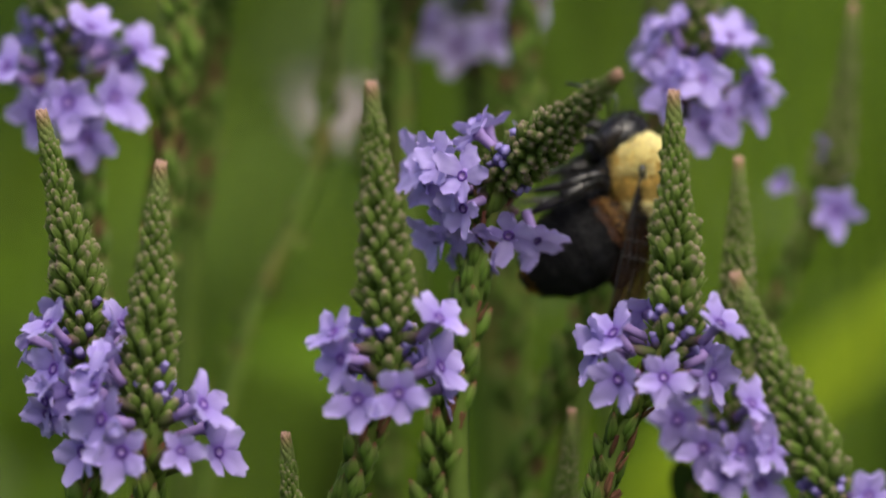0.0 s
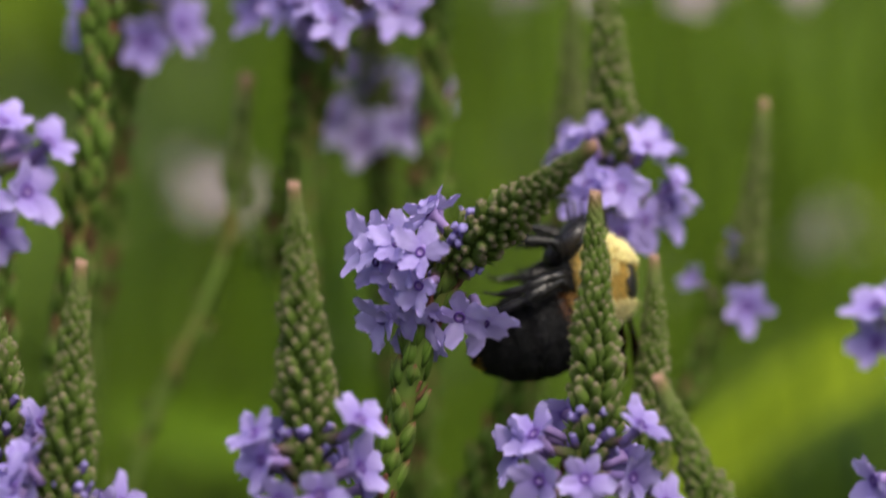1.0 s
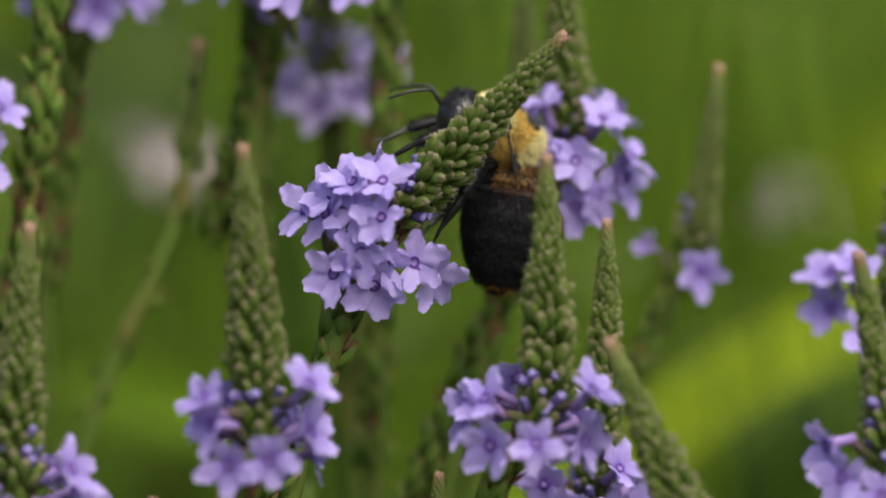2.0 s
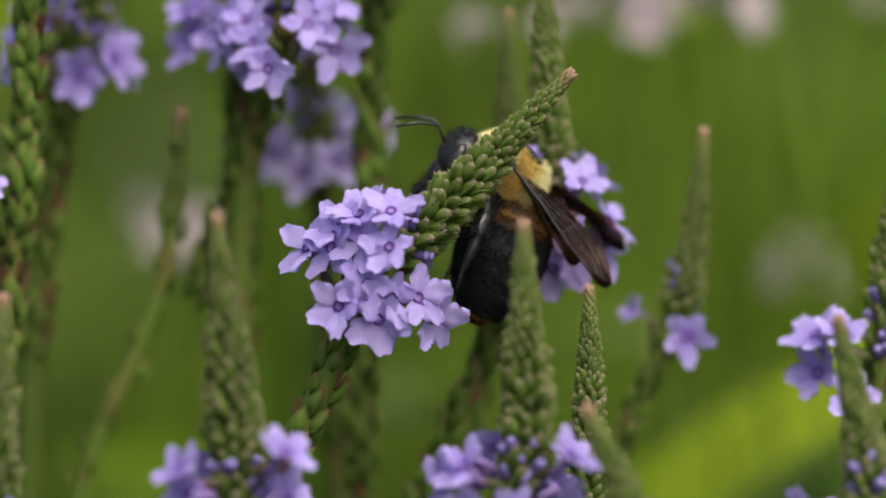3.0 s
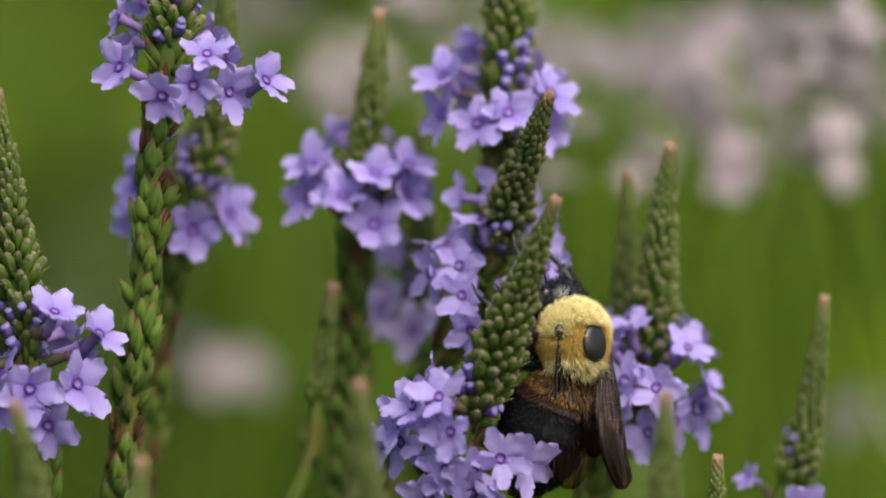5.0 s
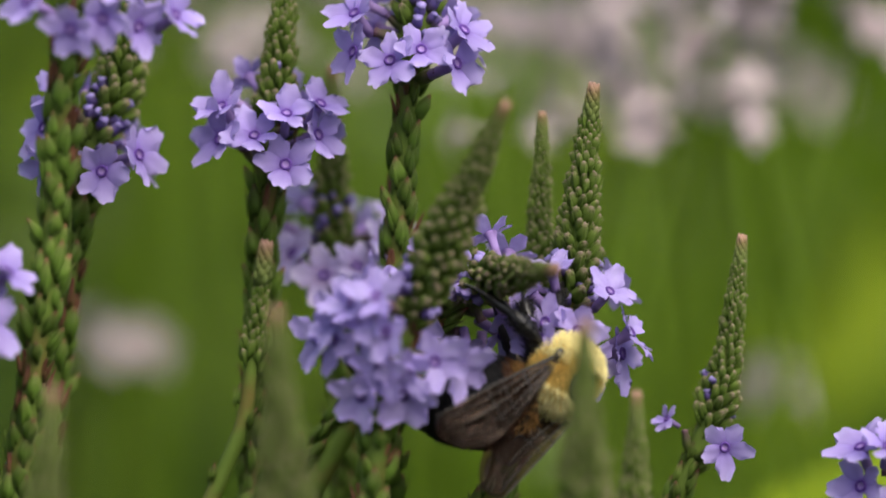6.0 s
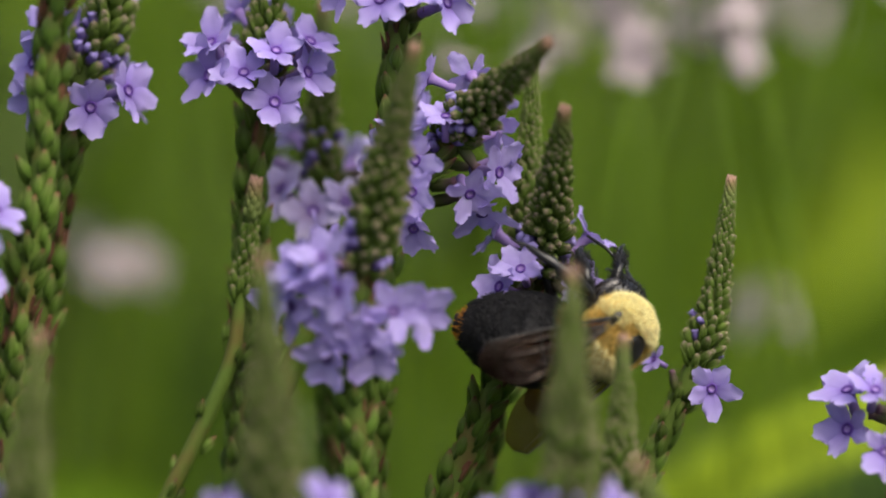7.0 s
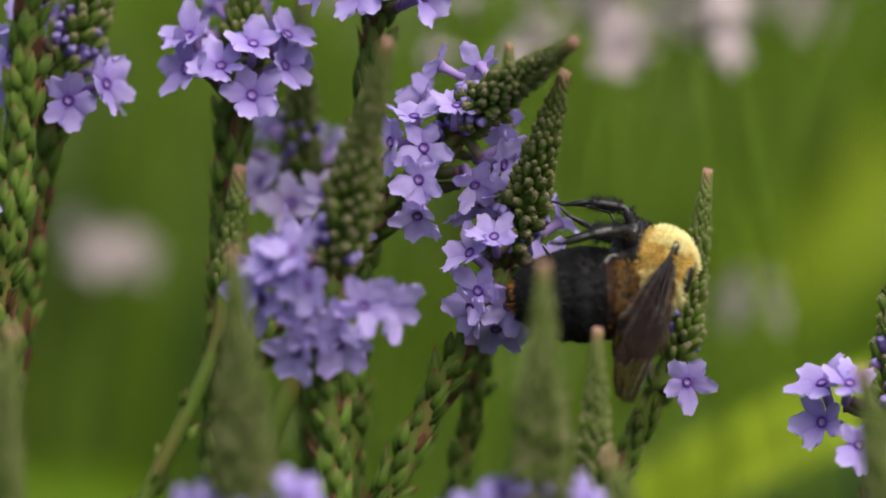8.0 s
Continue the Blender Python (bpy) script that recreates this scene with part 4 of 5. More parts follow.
def hair_mat(name, colour, rand=0.35):
    return leafy(name, [(0.2, tuple(c * 0.75 for c in colour)), (0.8, tuple(min(1, c * 1.2) for c in colour))], scale=1500, rough=0.6, lets=0.15, rand=rand, spec=0.25, island=True)


SHELL = chitin("black_chitin", (0.012, 0.011, 0.011))
DULL = chitin("matt_black_chitin", (0.01, 0.01, 0.011), 0.6, 0.25)
EYE = chitin("compound_eye", (0.02, 0.016, 0.014), 0.2, 0.6, 9000)
FUR_YELLOW = hair_mat("fur_yellow", (0.76, 0.54, 0.15), 0.2)
FELT = hair_mat("dense_underfur", (0.5, 0.36, 0.1), 0.1)
FUR_PALE = hair_mat("fur_pale_yellow", (0.86, 0.76, 0.36), 0.12)
FUR_BLACK = hair_mat("fur_black", (0.014, 0.014, 0.016))
FUR_TAWNY = hair_mat("fur_tawny", (0.24, 0.13, 0.038))
FUR_RUST = hair_mat("fur_rust", (0.11, 0.042, 0.015))
FUR_ORANGE = hair_mat("fur_orange", (0.45, 0.19, 0.02))


def wing_mat():
    m, nodes, links, n = shader("smoky_wing", 0.16, 0.34)
    nz = noise_node(nodes, links, 500.0)
    r = ramp(nodes, [(0.3, (0.006, 0.0045, 0.004)), (0.7, (0.018, 0.011, 0.009))])
    links.new(nz.outputs["Fac"], r.inputs["Fac"])
    links.new(r.outputs["Color"], n.inputs["Base Color"])
    n.inputs["Specular Tint"].default_value = (1.0, 0.9, 0.84, 1)
    relief(nodes, links, n, 1400.0, 0.5, 0.00008)
    tr = nodes.new("ShaderNodeBsdfTransparent")
    tr.inputs["Color"].default_value = (0.85, 0.7, 0.58, 1)
    mx = nodes.new("ShaderNodeMixShader")
    mx.inputs[0].default_value = 0.66
    links.new(n.outputs[0], mx.inputs[1])
    links.new(tr.outputs[0], mx.inputs[2])
    links.new(mx.outputs[0], nodes["Material Output"].inputs["Surface"])
    return m


WING = wing_mat()


def ball(rx, ry, rz, at=(0, 0, 0), nu=20, nv=14, bump=0.0):
    """Verts and faces of an ellipsoid, in mm."""
    vs, fs = [], []
    for j in range(nv + 1):
        b = math.pi * j / nv
        for i in range(nu):
            a = 2 * math.pi * i / nu
            p = Vector((math.cos(b), math.sin(b) * math.cos(a), math.sin(b) * math.sin(a)))
            k = 1 + bump * noise.noise(p * 2.3)
            vs.append(((at[0] + rx * p.x * k) * MM, (at[1] + ry * p.y * k) * MM, (at[2] + rz * p.z * k) * MM))
    for j in range(nv):
        for i in range(nu):
            q = (i + 1) % nu
            fs.append((j * nu + i, j * nu + q, (j + 1) * nu + q, (j + 1) * nu + i))
    return vs, fs


def fur(name, spots, length, mat, seed, parent, thick=0.035, sweep=(0, 0, 0), label=""):
    """Fine hairs rooted at spots (place and direction, in mm): three-sided tapered strands, bent along the sweep."""
    rng = random.Random(seed)
    vs, fs = [], []
    for p, d in spots:
        d = (Vector(d) + Vector((rng.gauss(0, 0.3), rng.gauss(0, 0.3), rng.gauss(0, 0.3))) + Vector(sweep) * 0.6).normalized()
        clump = noise.noise(Vector(p) * 2.1)
        l = length * rng.uniform(0.7, 1.12) * (1 + 0.35 * clump)
        d = (d + noise.noise_vector(Vector(p) * 1.7) * 0.25).normalized()
        e = (d + Vector(sweep) * 0.5 + Vector((rng.gauss(0, 0.2), rng.gauss(0, 0.2), rng.gauss(0, 0.2)))).normalized()
        x = d.orthogonal().normalized()
        y = d.cross(x)
        o = len(vs)
        for q, r in ((Vector(p), thick), (Vector(p) + d * l * 0.55, thick * 0.8)):
            for k in range(3):
                a = 2.094 * k
                vs.append((q + (x * math.cos(a) + y * math.sin(a)) * r) * MM)
        vs.append((Vector(p) + d * l * 0.55 + e * l * 0.45) * MM)
        for k in range(3):
            j = (k + 1) % 3
            fs += [(o + k, o + j, o + 3 + j, o + 3 + k), (o + 3 + k, o + 3 + j, o + 6)]
    ob = child(name, mesh_of(name, vs, fs, mat), parent, Matrix.Identity(4), label)
    ob["kind"] = "stuff"
    return ob


def on_ball(rng, n, rx, ry, rz, at, keep):
    out = []
    while len(out) < n:
        d = Vector((rng.gauss(0, 1), rng.gauss(0, 1), rng.gauss(0, 1))).normalized()
        if keep(d):
            out.append(((at[0] + rx * d.x, at[1] + ry * d.y, at[2] + rz * d.z), (d.x / rx, d.y / ry, d.z / rz)))
    return [(p, Vector(d).normalized()) for p, d in out]


def limb(joints, radii, sides=8):
    pts, rad = [], []
    for k in range(len(joints) - 1):
        a, b = Vector(joints[k]), Vector(joints[k + 1])
        r0, r1, r2 = radii[k]
        for u, r in ((0.02, r0 * 0.7), (0.15, r0), (0.5, r1), (0.88, r2), (0.99, r2 * 0.65)):
            pts.append(a.lerp(b, u) * MM)
            rad.append(r * MM)
    return tube(pts, rad, sides)


def wing_geo(length, width, seed):
    """A wing blade along -x from its root, leading edge towards +y, thin but solid, with raised veins."""
    rng = random.Random(seed)
    nu, nv = 18, 60
    top = []
    for i in range(nu + 1):
        u = i / nu
        lead = 0.1 + 0.16 * math.sin(u * math.pi * 0.9)
        trail = -width * (0.12 + 0.88 * math.sin(min(1, u * 1.22) * math.pi * 0.5) ** 1.1) * math.sqrt(max(0.0, 1 - max(0, u - 0.62) ** 2 * 5.6)) if u < 1 else -width * 0.35
        for j in range(nv + 1):
            v = j / nv
            y = lead + (trail - lead) * v
            if u == 1:
                y = -width * 0.2 - width * 0.25 * v
            z = (0.3 * (1 - abs(math.sin(v * 11 + u * 2.2))) ** 3 + 0.16 * (1 - abs(math.sin(v * 17 - u * 3 + 1))) ** 2 + 0.03 * math.sin(v * 57 + u * 9)) * min(1, u * 2) + 0.25 * u * math.sin(u * 3)
            top.append(Vector((-u * length, y, z)))
    w = nv + 1
    n = len(top)
    vs = [p * MM for p in top] + [(p - Vector((0, 0, 0.03))) * MM for p in top]
    fs = []
    for i in range(nu):
        for j in range(nv):
            a = i * w + j
            fs += [(a, a + 1, a + w + 1, a + w), (n + a, n + a + w, n + a + w + 1, n + a + 1)]
    for i in range(nu):
        for j in (0, nv):
            a = i * w + j
            fs.append((a, a + w, n + a + w, n + a))
    veins = []
    for j, reach in ((0, 1.0), (10, 0.95), (24, 0.8), (40, 0.62), (50, 0.5)):
        m = max(3, int(nu * reach))
        line = [(top[i * w + j] + Vector((0, 0, 0.03))) * MM for i in range(m + 1)]
        veins.append(tube(line, [(0.09 if j == 0 else 0.05) * MM * (1 - 0.6 * i / m) for i in range(m + 1)], 5))
    for i in (5, 8, 10):
        line = [(top[i * w + j] + Vector((0, 0, 0.03))) * MM for j in range(0, 46)]
        veins.append(tube(line, [0.04 * MM] * len(line), 5))
    return (vs, fs), join(*veins)


bee = new("bumblebee")
tagged(bee, "bumblebee with yellow furry thorax, black abdomen and smoky wings", "bumblebee")
rng = random.Random(9)
thorax = child("thorax", mesh_of("thorax", *ball(2.15, 2.05, 1.95, bump=0.1), FELT), bee, Matrix.Identity(4))
child("bald_spot", mesh_of("bald_spot", *ball(1.15, 0.95, 0.3, (-0.4, 0, 1.86), 18, 10), SHELL), thorax, Matrix.Identity(4), "shiny black bald spot on the back")
child("underside", mesh_of("underside", *ball(1.9, 1.95, 1.4, (0, 0, -1.1), 18, 12, 0.05), DULL), thorax, Matrix.Identity(4), "black underside")


def furry(d):
    bald = Vector((d.x + 0.18, d.y * 1.1, 0)).length < 0.54 and d.z > 0
    hinge = abs(abs(d.y) - 0.86) < 0.16 and abs(d.x - 0.1) < 0.22 and 0.15 < d.z < 0.55
    return d.z > -0.55 and not bald and not hinge


fur("fur", on_ball(rng, 9000, 2.08, 1.99, 1.9, (0, 0, 0), furry), 0.55, FUR_YELLOW, 11, thorax, 0.024, (-0.3, 0, 0.0), "dense yellow fur")
fur("collar", on_ball(rng, 4400, 2.1, 2.02, 1.93, (0.1, 0, 0.05), lambda d: (d.x > 0.25 or abs(d.y) > 0.7 and d.x > -0.05) and d.z > -0.3), 0.58, FUR_PALE, 12, thorax, 0.03, (0.25, 0, 0.3), "pale cream-yellow fur collar")
fur("rear_fur", on_ball(rng, 900, 2.1, 2.0, 1.9, (-0.1, 0, 0), lambda d: d.x < -0.55 and d.z > -0.3), 0.95, FUR_PALE, 15, thorax, 0.028, (-0.5, 0, 0.2), "pale tuft at the waist")
fur("underside_fur", on_ball(rng, 1600, 2.05, 2.0, 1.9, (0, 0, 0), lambda d: d.z < -0.45), 0.6, FUR_BLACK, 13, thorax, 0.03, (0, 0, -0.2), "black fur on the underside")
# head
head_part = child("head", mesh_of("head", *join(ball(1.42, 1.75, 1.7, (0.45, 0, -0.5), 18, 12, 0.05), ball(0.88, 0.96, 1.2, (1.12, 0, -1.85), 14, 10)), SHELL), bee, Matrix.Translation(Vector((2.25, 0, -0.25)) * MM) @ Matrix.Rotation(radians(12), 4, "Y"))
for side in (1, -1):
    child("eye", mesh_of("eye", *ball(0.56, 0.47, 1.2, (0.68, side * 1.46, -0.65), 14, 10), EYE), head_part, Matrix.Identity(4), "glossy dark compound eye")
    line = [(1.4, side * 0.35, -0.3), (2.3, side * 0.75, 0.75), (2.55, side * 0.85, 0.95), (3.7, side * 1.2, 0.7), (4.9, side * 1.7, 0.1)]
    child("antenna", mesh_of("antenna", *tube([Vector(p) * MM for p in line], [0.08 * MM, 0.08 * MM, 0.09 * MM, 0.1 * MM, 0.08 * MM], 7), SHELL), head_part, Matrix.Identity(4))
child("proboscis", mesh_of("proboscis", *limb([(1.25, 0, -2.2), (1.9, 0, -3.6), (1.4, 0, -4.6)], [(0.3, 0.22, 0.16), (0.15, 0.1, 0.06)], 7), SHELL), head_part, Matrix.Identity(4))
fur("fur", on_ball(rng, 600, 1.36, 1.68, 1.62, (0.45, 0, -0.48), lambda d: d.z > 0.3 or d.x < -0.1), 0.38, FUR_BLACK, 14, head_part, 0.028, (0.2, 0, 0.2), "short black fur")

# abdomen: six overlapping plates, each with its band of fur
abdomen = child("abdomen", mesh_of("abdomen", *ball(3.5, 2.0, 1.9, (-3.8, 0, 0), 18, 14), DULL), bee, Matrix.Translation(Vector((-1.9, 0, -0.4)) * MM))
PROFILE = [(0.0, 1.0), (0.8, 1.95), (2.0, 2.5), (3.3, 2.68), (4.7, 2.52), (6.1, 2.05), (7.2, 1.28), (8.0, 0.48)]


def girth(x):
    return float(np.interp(x, [a for a, b in PROFILE], [b for a, b in PROFILE]))


BANDS = [(0.2, 1.4, FUR_TAWNY, 1500, 0.6), (1.3, 2.0, FUR_RUST, 800, 0.42), (1.9, 3.9, FUR_BLACK, 3200, 0.36), (3.8, 5.2, FUR_BLACK, 2400, 0.36), (5.1, 7.4, FUR_BLACK, 2800, 0.38), (7.3, 8.0, FUR_ORANGE, 110, 0.35)]
for k, (x0, x1, mat, n, l) in enumerate(BANDS):
    rings = []
    for q in range(6):
        x = x0 + (x1 - x0 + 0.12) * q / 5
        rings.append((x * MM, (girth(x) - 0.02 + (0.09 if q > 2 else 0.0)) * MM))
    geo = lathe(rings, 24, lambda a, j: 1 + 0.015 * math.sin(3 * a))
    turn = Matrix.Rotation(radians(-90), 4, "Y")
    plate = child("abdomen_plate", mesh_of("abdomen_plate", *moved(geo, turn), DULL), abdomen, Matrix.Identity(4))
    spots = []
    for _ in range(n):
        x, a = rng.uniform(x0, x1), rng.uniform(0, 6.2832)
        if k in (0, 1) and math.sin(a) < -0.5:
            continue
        g = girth(x)
        slope = (girth(x + 0.1) - girth(x - 0.1)) / 0.2
        spots.append(((-x, g * math.cos(a), g * math.sin(a)), Vector((slope - 0.7, math.cos(a), math.sin(a))).normalized()))
    fur("fur_band", spots, l, mat, 30 + k, abdomen, 0.028, (-0.7, 0, 0))
# wings
wings = {}
for side in (1, -1):
    for kind, length, width, at in (("forewing", 9.3, 2.8, (0.25, side * 1.9, 0.9)), ("hindwing", 6.6, 2.3, (-0.4, side * 1.8, 0.75))):
        blade, veins = wing_geo(length, width, 5)
        m = Matrix.Diagonal((1, side, 1, 1))
        ob = child(kind, mesh_of(kind, *moved(blade, m), WING), bee, Matrix.Translation(Vector(at) * MM), "smoky brown translucent wing")
        child("vein", mesh_of("vein", *moved(veins, m), SHELL), ob, Matrix.Identity(4), "dark wing veins")
        wings[kind, side] = (ob, Vector(at) * MM)
    child("wing_base", mesh_of("wing_base", *ball(0.42, 0.3, 0.28, (0.3, side * 1.98, 0.92), 10, 8), SHELL), thorax, Matrix.Identity(4))
# legs: femur, tibia, foot
legs = {}
for side in (1, -1):
    for kind, joints, radii in (
        ("foreleg", [(1.3, 0.8, -1.6), (2.7, 2.0, -2.1), (3.5, 2.0, -4.1), (3.8, 1.6, -5.5), (4.3, 1.4, -6.2)], [(0.36, 0.38, 0.3), (0.28, 0.34, 0.28), (0.2, 0.18, 0.13), (0.11, 0.09, 0.06)]),
        ("midleg", [(0.1, 1.0, -1.8), (0.7, 2.9, -2.2), (1.0, 3.1, -4.5), (1.3, 2.5, -6.1), (1.8, 2.1, -6.8)], [(0.45, 0.46, 0.36), (0.36, 0.46, 0.38), (0.26, 0.24, 0.16), (0.12, 0.09, 0.06)]),
        ("hindleg", [(-0.6, 1.2, -1.5), (-0.9, 3.0, -2.0), (-3.1, 3.4, -3.3), (-4.7, 2.9, -4.8), (-5.5, 2.5, -5.4)], [(0.42, 0.44, 0.34), (0.34, 0.55, 0.48), (0.34, 0.28, 0.18), (0.13, 0.1, 0.06)]),
    ):
        root = Vector(joints[0])
        geo = limb([(p[0] - root.x, side * p[1] - side * root.y, p[2] - root.z) for p in joints], radii)
        at = Vector((root.x, side * root.y, root.z)) * MM
        legs[kind, side] = (child(kind, mesh_of(kind, *geo, SHELL), bee, Matrix.Translation(at), "shiny black leg"), at)
        tufts = []
        for k, n in ((0, 160), (1, 260)):
            a, b = Vector(joints[k]) - root, Vector(joints[k + 1]) - root
            a.y, b.y = a.y * side, b.y * side
            for _ in range(n):
                x = (b - a).orthogonal().normalized()
                d = Matrix.Rotation(rng.uniform(0, 6.28), 3, b - a) @ x
                tufts.append((a.lerp(b, rng.uniform(0.08, 0.97)) + d * radii[k][1] * 0.85, (d + (b - a).normalized() * 0.6).normalized()))
        fur("leg_fur", tufts, 0.4, FUR_BLACK, 60, legs[kind, side][0], 0.022, label="short black bristles")


def faces(at, fwd, back):
    x = Vector(fwd).normalized()
    z = Vector(back)
    z = (z - x * z.dot(x)).normalized()
    return axes(x, z.cross(x), z, at)


# seconds, place of the thorax, the way of the head, of the back, of the abdomen, and of the left and right wings
BEE = [
    (0, (0.03322, 0.00870, 1.01398), (-0.05, 0.1, 1), (0.9, -0.3, 0.05), (-0.85, -0.05, -0.58), (-0.25, -0.15, -1), (0.1, 0.3, -1)),
    (0.5, (0.03544, 0.00870, 1.01169), (-0.05, 0.15, 1), (0.9, -0.25, 0.1), (-1, -0.05, -0.33), (-0.25, -0.15, -1), (0.1, 0.3, -1)),
    (1, (0.03597, 0.00870, 1.01366), (-0.1, 0.2, 1), (0.9, -0.25, 0.1), (-1, -0.05, -0.36), (-0.25, -0.15, -1), (0.1, 0.3, -1)),
    (1.2, (0.03532, 0.00870, 1.01463), (-0.15, 0.2, 1), (0.9, -0.25, 0.1), (-1, -0.05, -0.35), (-0.25, -0.15, -1), (0.1, 0.3, -1)),
    (2.3, (0.03268, 0.01082, 1.02080), (-0.8, -0.05, 0.55), (0.6, 0, 0.7), (0.1, -0.1, -1), (0.25, -0.15, -1), (0.35, 0.3, -1)),
    (2.5, (0.03283, 0.01120, 1.02064), (-0.8, -0.05, 0.5), (0.6, -0.1, 0.75), (-0.12, -0.1, -1), (0.25, -0.15, -1), (0.45, 0.3, -1)),
    (2.7, (0.03334, 0.01180, 1.02261), (-0.78, -0.05, 0.55), (0.6, -0.05, 0.74), (-0.25, -0.1, -1), (0.35, -0.15, -0.95), (0.55, 0.3, -0.9)),
    (3, (0.03427, 0.01280, 1.02132), (-0.72, -0.05, 0.6), (0.6, 0, 0.72), (-0.4, -0.1, -0.95), (0.55, -0.15, -0.8), (0.75, 0.3, -0.75)),
    (3.5, (0.02670, 0.01360, 1.02582), (-0.9, -0.1, 0.4), (0.4, 0.08, 0.92), (0.14, 0.05, -1), (1, -0.1, -0.28), (1, 0.4, -0.2)),
    (3.7, (0.02897, 0.01380, 1.02762), (-0.86, 0.15, 0.38), (0.48, -0.5, 0.65), (0.25, 0.1, -1), (0.85, -0.1, -0.55), (0.95, 0.25, -0.35)),
    (4, (0.02828, 0.01390, 1.02552), (-0.78, 0.4, 0.35), (0.6, -0.7, 0.3), (0.0, 0.42, -0.9), (0.5, -0.1, -0.9), (0.85, 0.1, -0.5)),
    (4.5, (0.02918, 0.01420, 1.02328), (-0.25, 0.2, 1), (0.55, -0.8, 0.1), (-0.22, 0.3, -1), (0.28, 0.1, -1), (0.45, -0.2, -1)),
    (4.7, (0.02954, 0.01420, 1.02217), (-0.2, 0.2, 1), (0.6, -0.75, 0.1), (-0.1, 0.15, -1), (0.25, 0.1, -1), (0.38, -0.2, -1)),
    (5.8, (0.03545, 0.01720, 1.01660), (0.5, 0.35, 0.75), (0.55, -0.8, -0.15), (-1, 0.2, -0.1), (-0.9, -0.45, -0.4), (-0.7, -0.45, -0.7)),
    (6, (0.03560, 0.01720, 1.01495), (0.5, 0.35, 0.75), (0.55, -0.8, -0.15), (-1, 0.2, -0.06), (-0.9, -0.45, -0.4), (-0.7, -0.45, -0.7)),
    (6.5, (0.03745, 0.01720, 1.01532), (0.7, 0.45, 0.5), (0.4, -0.8, -0.4), (-1, 0.3, 0), (-1, -0.35, -0.15), (-0.85, -0.3, -0.65)),
    (6.8, (0.03974, 0.01720, 1.01393), (0.7, 0.3, 0.62), (0.58, -0.74, -0.34), (-1, 0.2, 0.2), (-1, -0.45, -0.14), (-0.9, -0.2, -0.7)),
    (7, (0.03935, 0.01720, 1.01394), (0.7, 0.27, 0.67), (0.6, -0.73, -0.33), (-1, 0.2, 0.2), (-1, -0.45, -0.14), (-0.9, -0.2, -0.75)),
    (7.5, (0.04142, 0.01720, 1.01743), (0.47, 0.41, 0.77), (0.8, -0.55, -0.2), (-1, 0.1, -0.12), (-0.66, -1.05, -0.75), (-0.35, -0.5, -0.8)),
    (8, (0.04332, 0.01720, 1.01741), (0.28, 0.67, 0.67), (0.95, -0.22, -0.18), (-1, 0.1, -0.07), (-0.6, -1.2, -0.75), (-0.3, -0.62, -0.62)),
]


# seconds, how far the head nods, and how far it is drawn in under the thorax
NODS = [(0, 45, 0), (1.2, 45, 0), (2.3, 32, 0), (2.5, 32, 0), (3.0, 18, 0), (3.5, -4, 0), (4, 20, 0), (4.7, 40, 0), (5.8, 62, 0.3), (6.5, 66, 0.4), (7, 70, 0.6), (7.5, 80, 1), (8, 86, 1)]


# which way each pair of legs reaches, by the clock
LEG_REST = {"foreleg": (2.9, 0.6, -4.7), "midleg": (1.7, 1.0, -4.9), "hindleg": (-4.9, 1.3, -3.8)}
REACH = [(t, dict(zip(("foreleg", "midleg", "hindleg"), ways))) for t, *ways in (
    (0, (-0.9, -0.1, 0.3), (-1, -0.35, -0.12), (-1, -0.35, -0.35)),
    (1.2, (-0.9, -0.1, 0.25), (-1, -0.35, -0.1), (-1, -0.35, -0.35)),
    (2.3, (-0.9, -0.3, -0.4), (-0.85, -0.5, -0.45), (-0.5, -0.6, -0.8)),
    (3.0, (-0.85, -0.3, -0.5), (-0.8, -0.5, -0.5), (-0.4, -0.6, -0.85)),
    (3.5, (-0.25, -0.3, -1), (-0.55, -0.5, -0.75), (0.2, -0.5, -0.9)),
    (4.0, (-1, -0.2, -0.1), (-0.7, -0.45, -0.6), (-0.2, -0.3, -0.9)),
    (4.7, (-0.6, -0.2, 0.8), (-0.9, -0.4, 0.3), (-0.6, 0.2, -0.7)),
    (5.8, (0.2, 0.6, 0.6), (0.05, 0.35, 0.85), (-0.62, 0.0, 0.78)),
    (6.5, (0.2, 0.6, 0.6), (0.05, 0.4, 0.8), (-0.66, 0.0, 0.75)),
    (7.0, (0.15, 0.8, 0.45), (0.0, 0.75, 0.6), (-0.7, 0.0, 0.72)),
    (7.5, (-0.8, 0.1, 0.45), (-1, -0.3, 0.25), (-1, 0.0, 0.3)),
    (8.0, (-0.9, 0.1, 0.35), (-1, -0.35, 0.15), (-0.72, -0.1, -0.7)),
)]


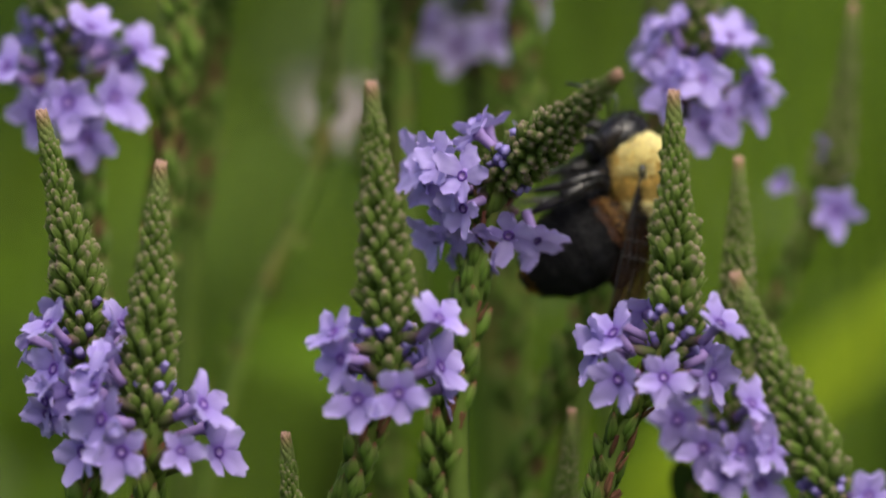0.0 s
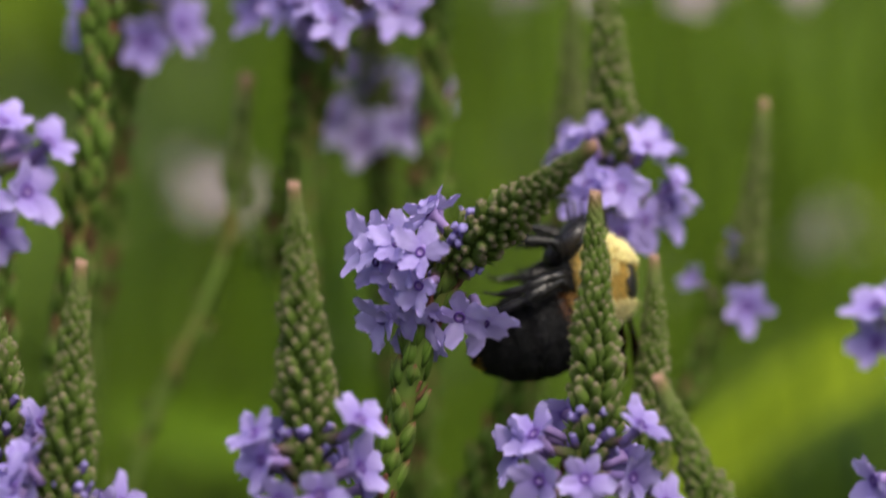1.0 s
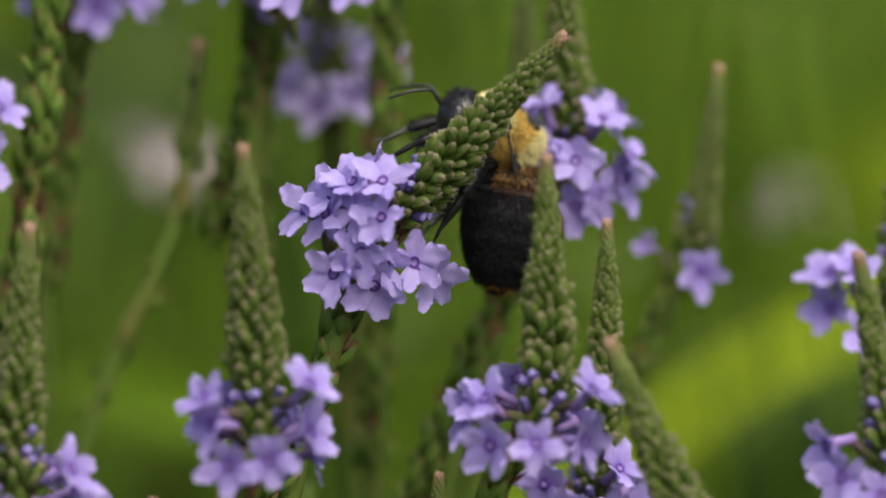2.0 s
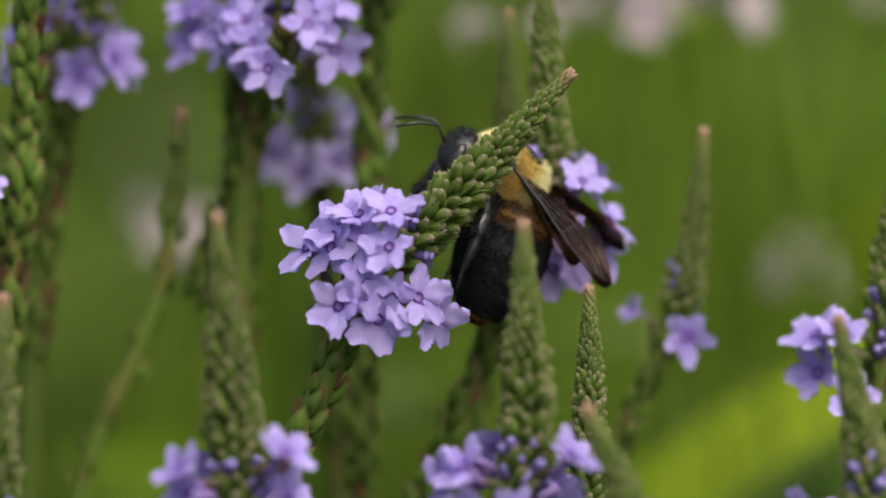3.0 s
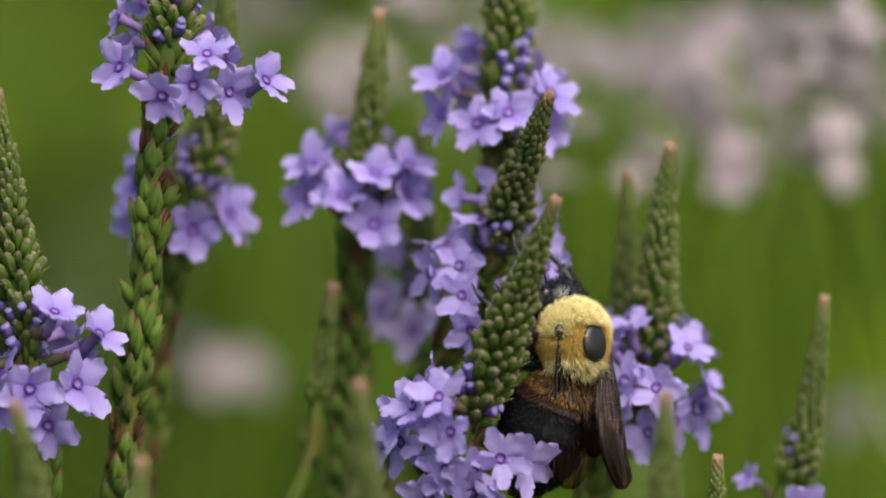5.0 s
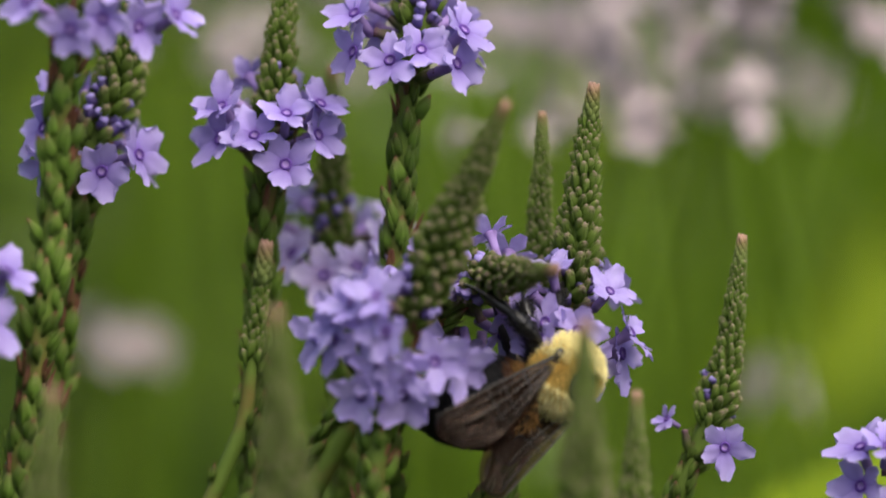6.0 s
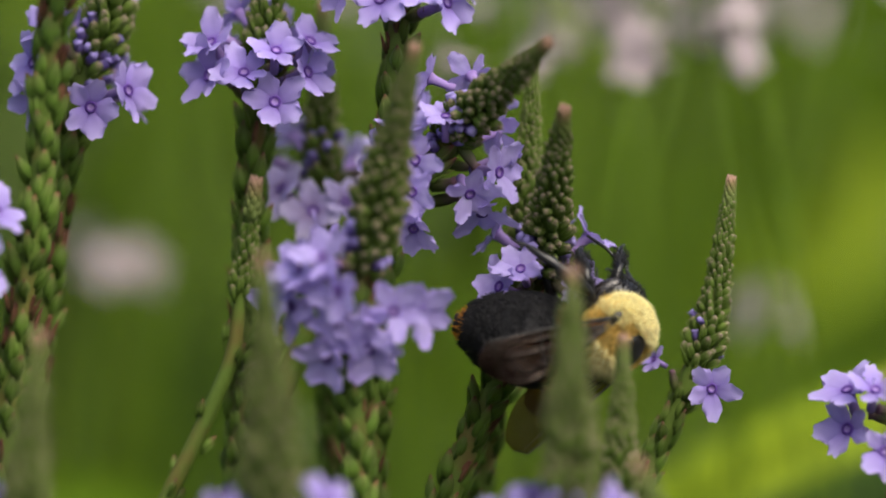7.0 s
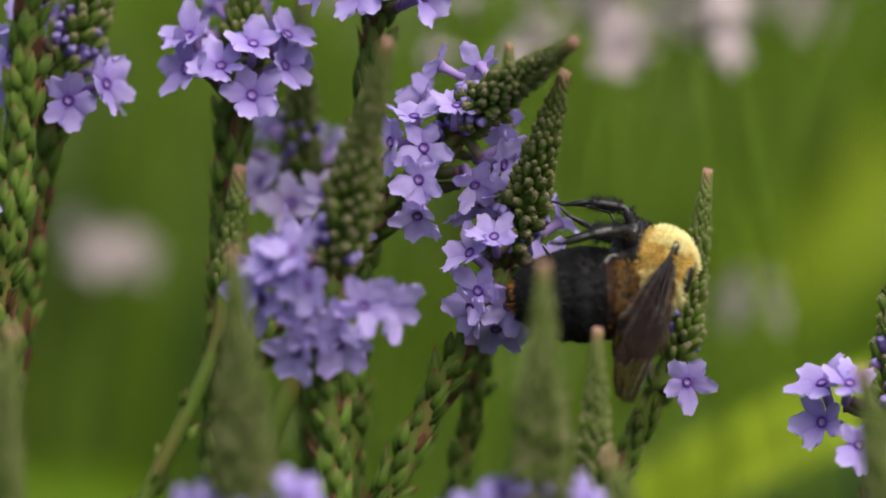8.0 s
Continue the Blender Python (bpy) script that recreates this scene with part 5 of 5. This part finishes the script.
def bee_flight():
    body, tail = [], []
    flaps = {k: [] for k in wings}
    steps = {k: [] for k in legs}
    rng = random.Random(77)
    for t, at, fwd, back, rear, wing_l, wing_r in BEE:
        m = faces(at, fwd, back)
        inv = m.to_3x3().inverted()
        body.append((t, m))
        q = Vector((-1, 0, 0)).rotation_difference((inv @ Vector(rear)).normalized())
        tail.append((t, Matrix.LocRotScale(Vector((-1.9, 0, -0.4)) * MM, q, None)))
        for (kind, side), (ob, root) in wings.items():
            d = (inv @ Vector(wing_l if side > 0 else wing_r)).normalized()
            if kind == "hindwing":
                d = (d + Vector((-0.12, -side * 0.1, -0.18))).normalized()
            flat = Vector((0.1, side * 0.35, 1))
            if t > 7.7:
                flat = inv @ Vector((0.5, -0.75, 0.1))
            elif t > 7.2:
                flat = Vector((0.1, side * 0.1, 1))
            elif side < 0 and t > 5:
                flat = inv @ Vector((0.1, -0.9, 0.35))
            flaps[kind, side].append((t, faces(root, -d, flat)))
        for (kind, side), (ob, root) in legs.items():
            way = Vector(np.array([np.interp(t, [r[0] for r in REACH], [r[1][kind][k] for r in REACH]) for k in range(3)]))
            way += Vector((rng.uniform(-0.06, 0.06), 0.25 if side < 0 else 0.0, rng.uniform(-0.06, 0.06) + (0.15 if side < 0 else 0.0)))
            rest = Vector(LEG_REST[kind])
            rest.y *= side
            turn = rest.rotation_difference(inv @ way).to_matrix().to_4x4()
            steps[kind, side].append((t, Matrix.Translation(root) @ turn))
    walk(bee, body)
    walk(head_part, [(t, Matrix.Translation(Vector((2.25 - 0.75 * k, 0, -0.25 - 0.95 * k)) * MM) @ Matrix.Rotation(radians(a), 4, "Y")) for t, a, k in NODS])
    walk(abdomen, tail)
    for k, rows in flaps.items():
        walk(wings[k][0], rows)
    for k, rows in steps.items():
        walk(legs[k][0], rows)


# ---- all that moves ----
def motions():
    for code, rows in HEADS.items():
        thing, head, neck, ring0, tip0, low0 = swaying[code]
        base = Matrix.Translation(-thing.location)
        rest = (tip0 - ring0).normalized()
        keys = []
        if rows[0][0] > 0:
            rows = [(0, *rows[0][1:])] + rows
        for t, r, tip in rows:
            q = rest.rotation_difference((Vector(tip) - Vector(r)).normalized())
            keys.append((t, base @ Matrix.LocRotScale(r, q, None)))
        walk(head, keys)
        stem0 = (ring0 - low0).normalized()
        lean = NECKS[code]
        keys = []
        for t, r, tip in rows:
            k = float(np.interp(t, [a for a, b in lean], [b for a, b in lean]))
            q = stem0.rotation_difference(Vector((k, stem0.y, 1)).normalized())
            keys.append((t, base @ Matrix.LocRotScale(r, q, None)))
        walk(neck, keys)
    # the young spike is nudged aside and swings back
    foot = kept["C1"].location.copy()
    sway = [(0, -0.0036, 0.0018), (1, -0.0036, 0.0021), (3.5, -0.0036, 0.002), (4, -0.0023, 0.0014), (4.7, -0.0017, 0.0012), (6, 0.0, 0.0), (6.5, 0.0, 0.0), (8, 0.0004, 0.0003)]
    walk(kept["C1"], [(t, Matrix.Translation(foot + Vector((dx, 0, dz)))) for t, dx, dz in sway])
    bee_flight()


motions()
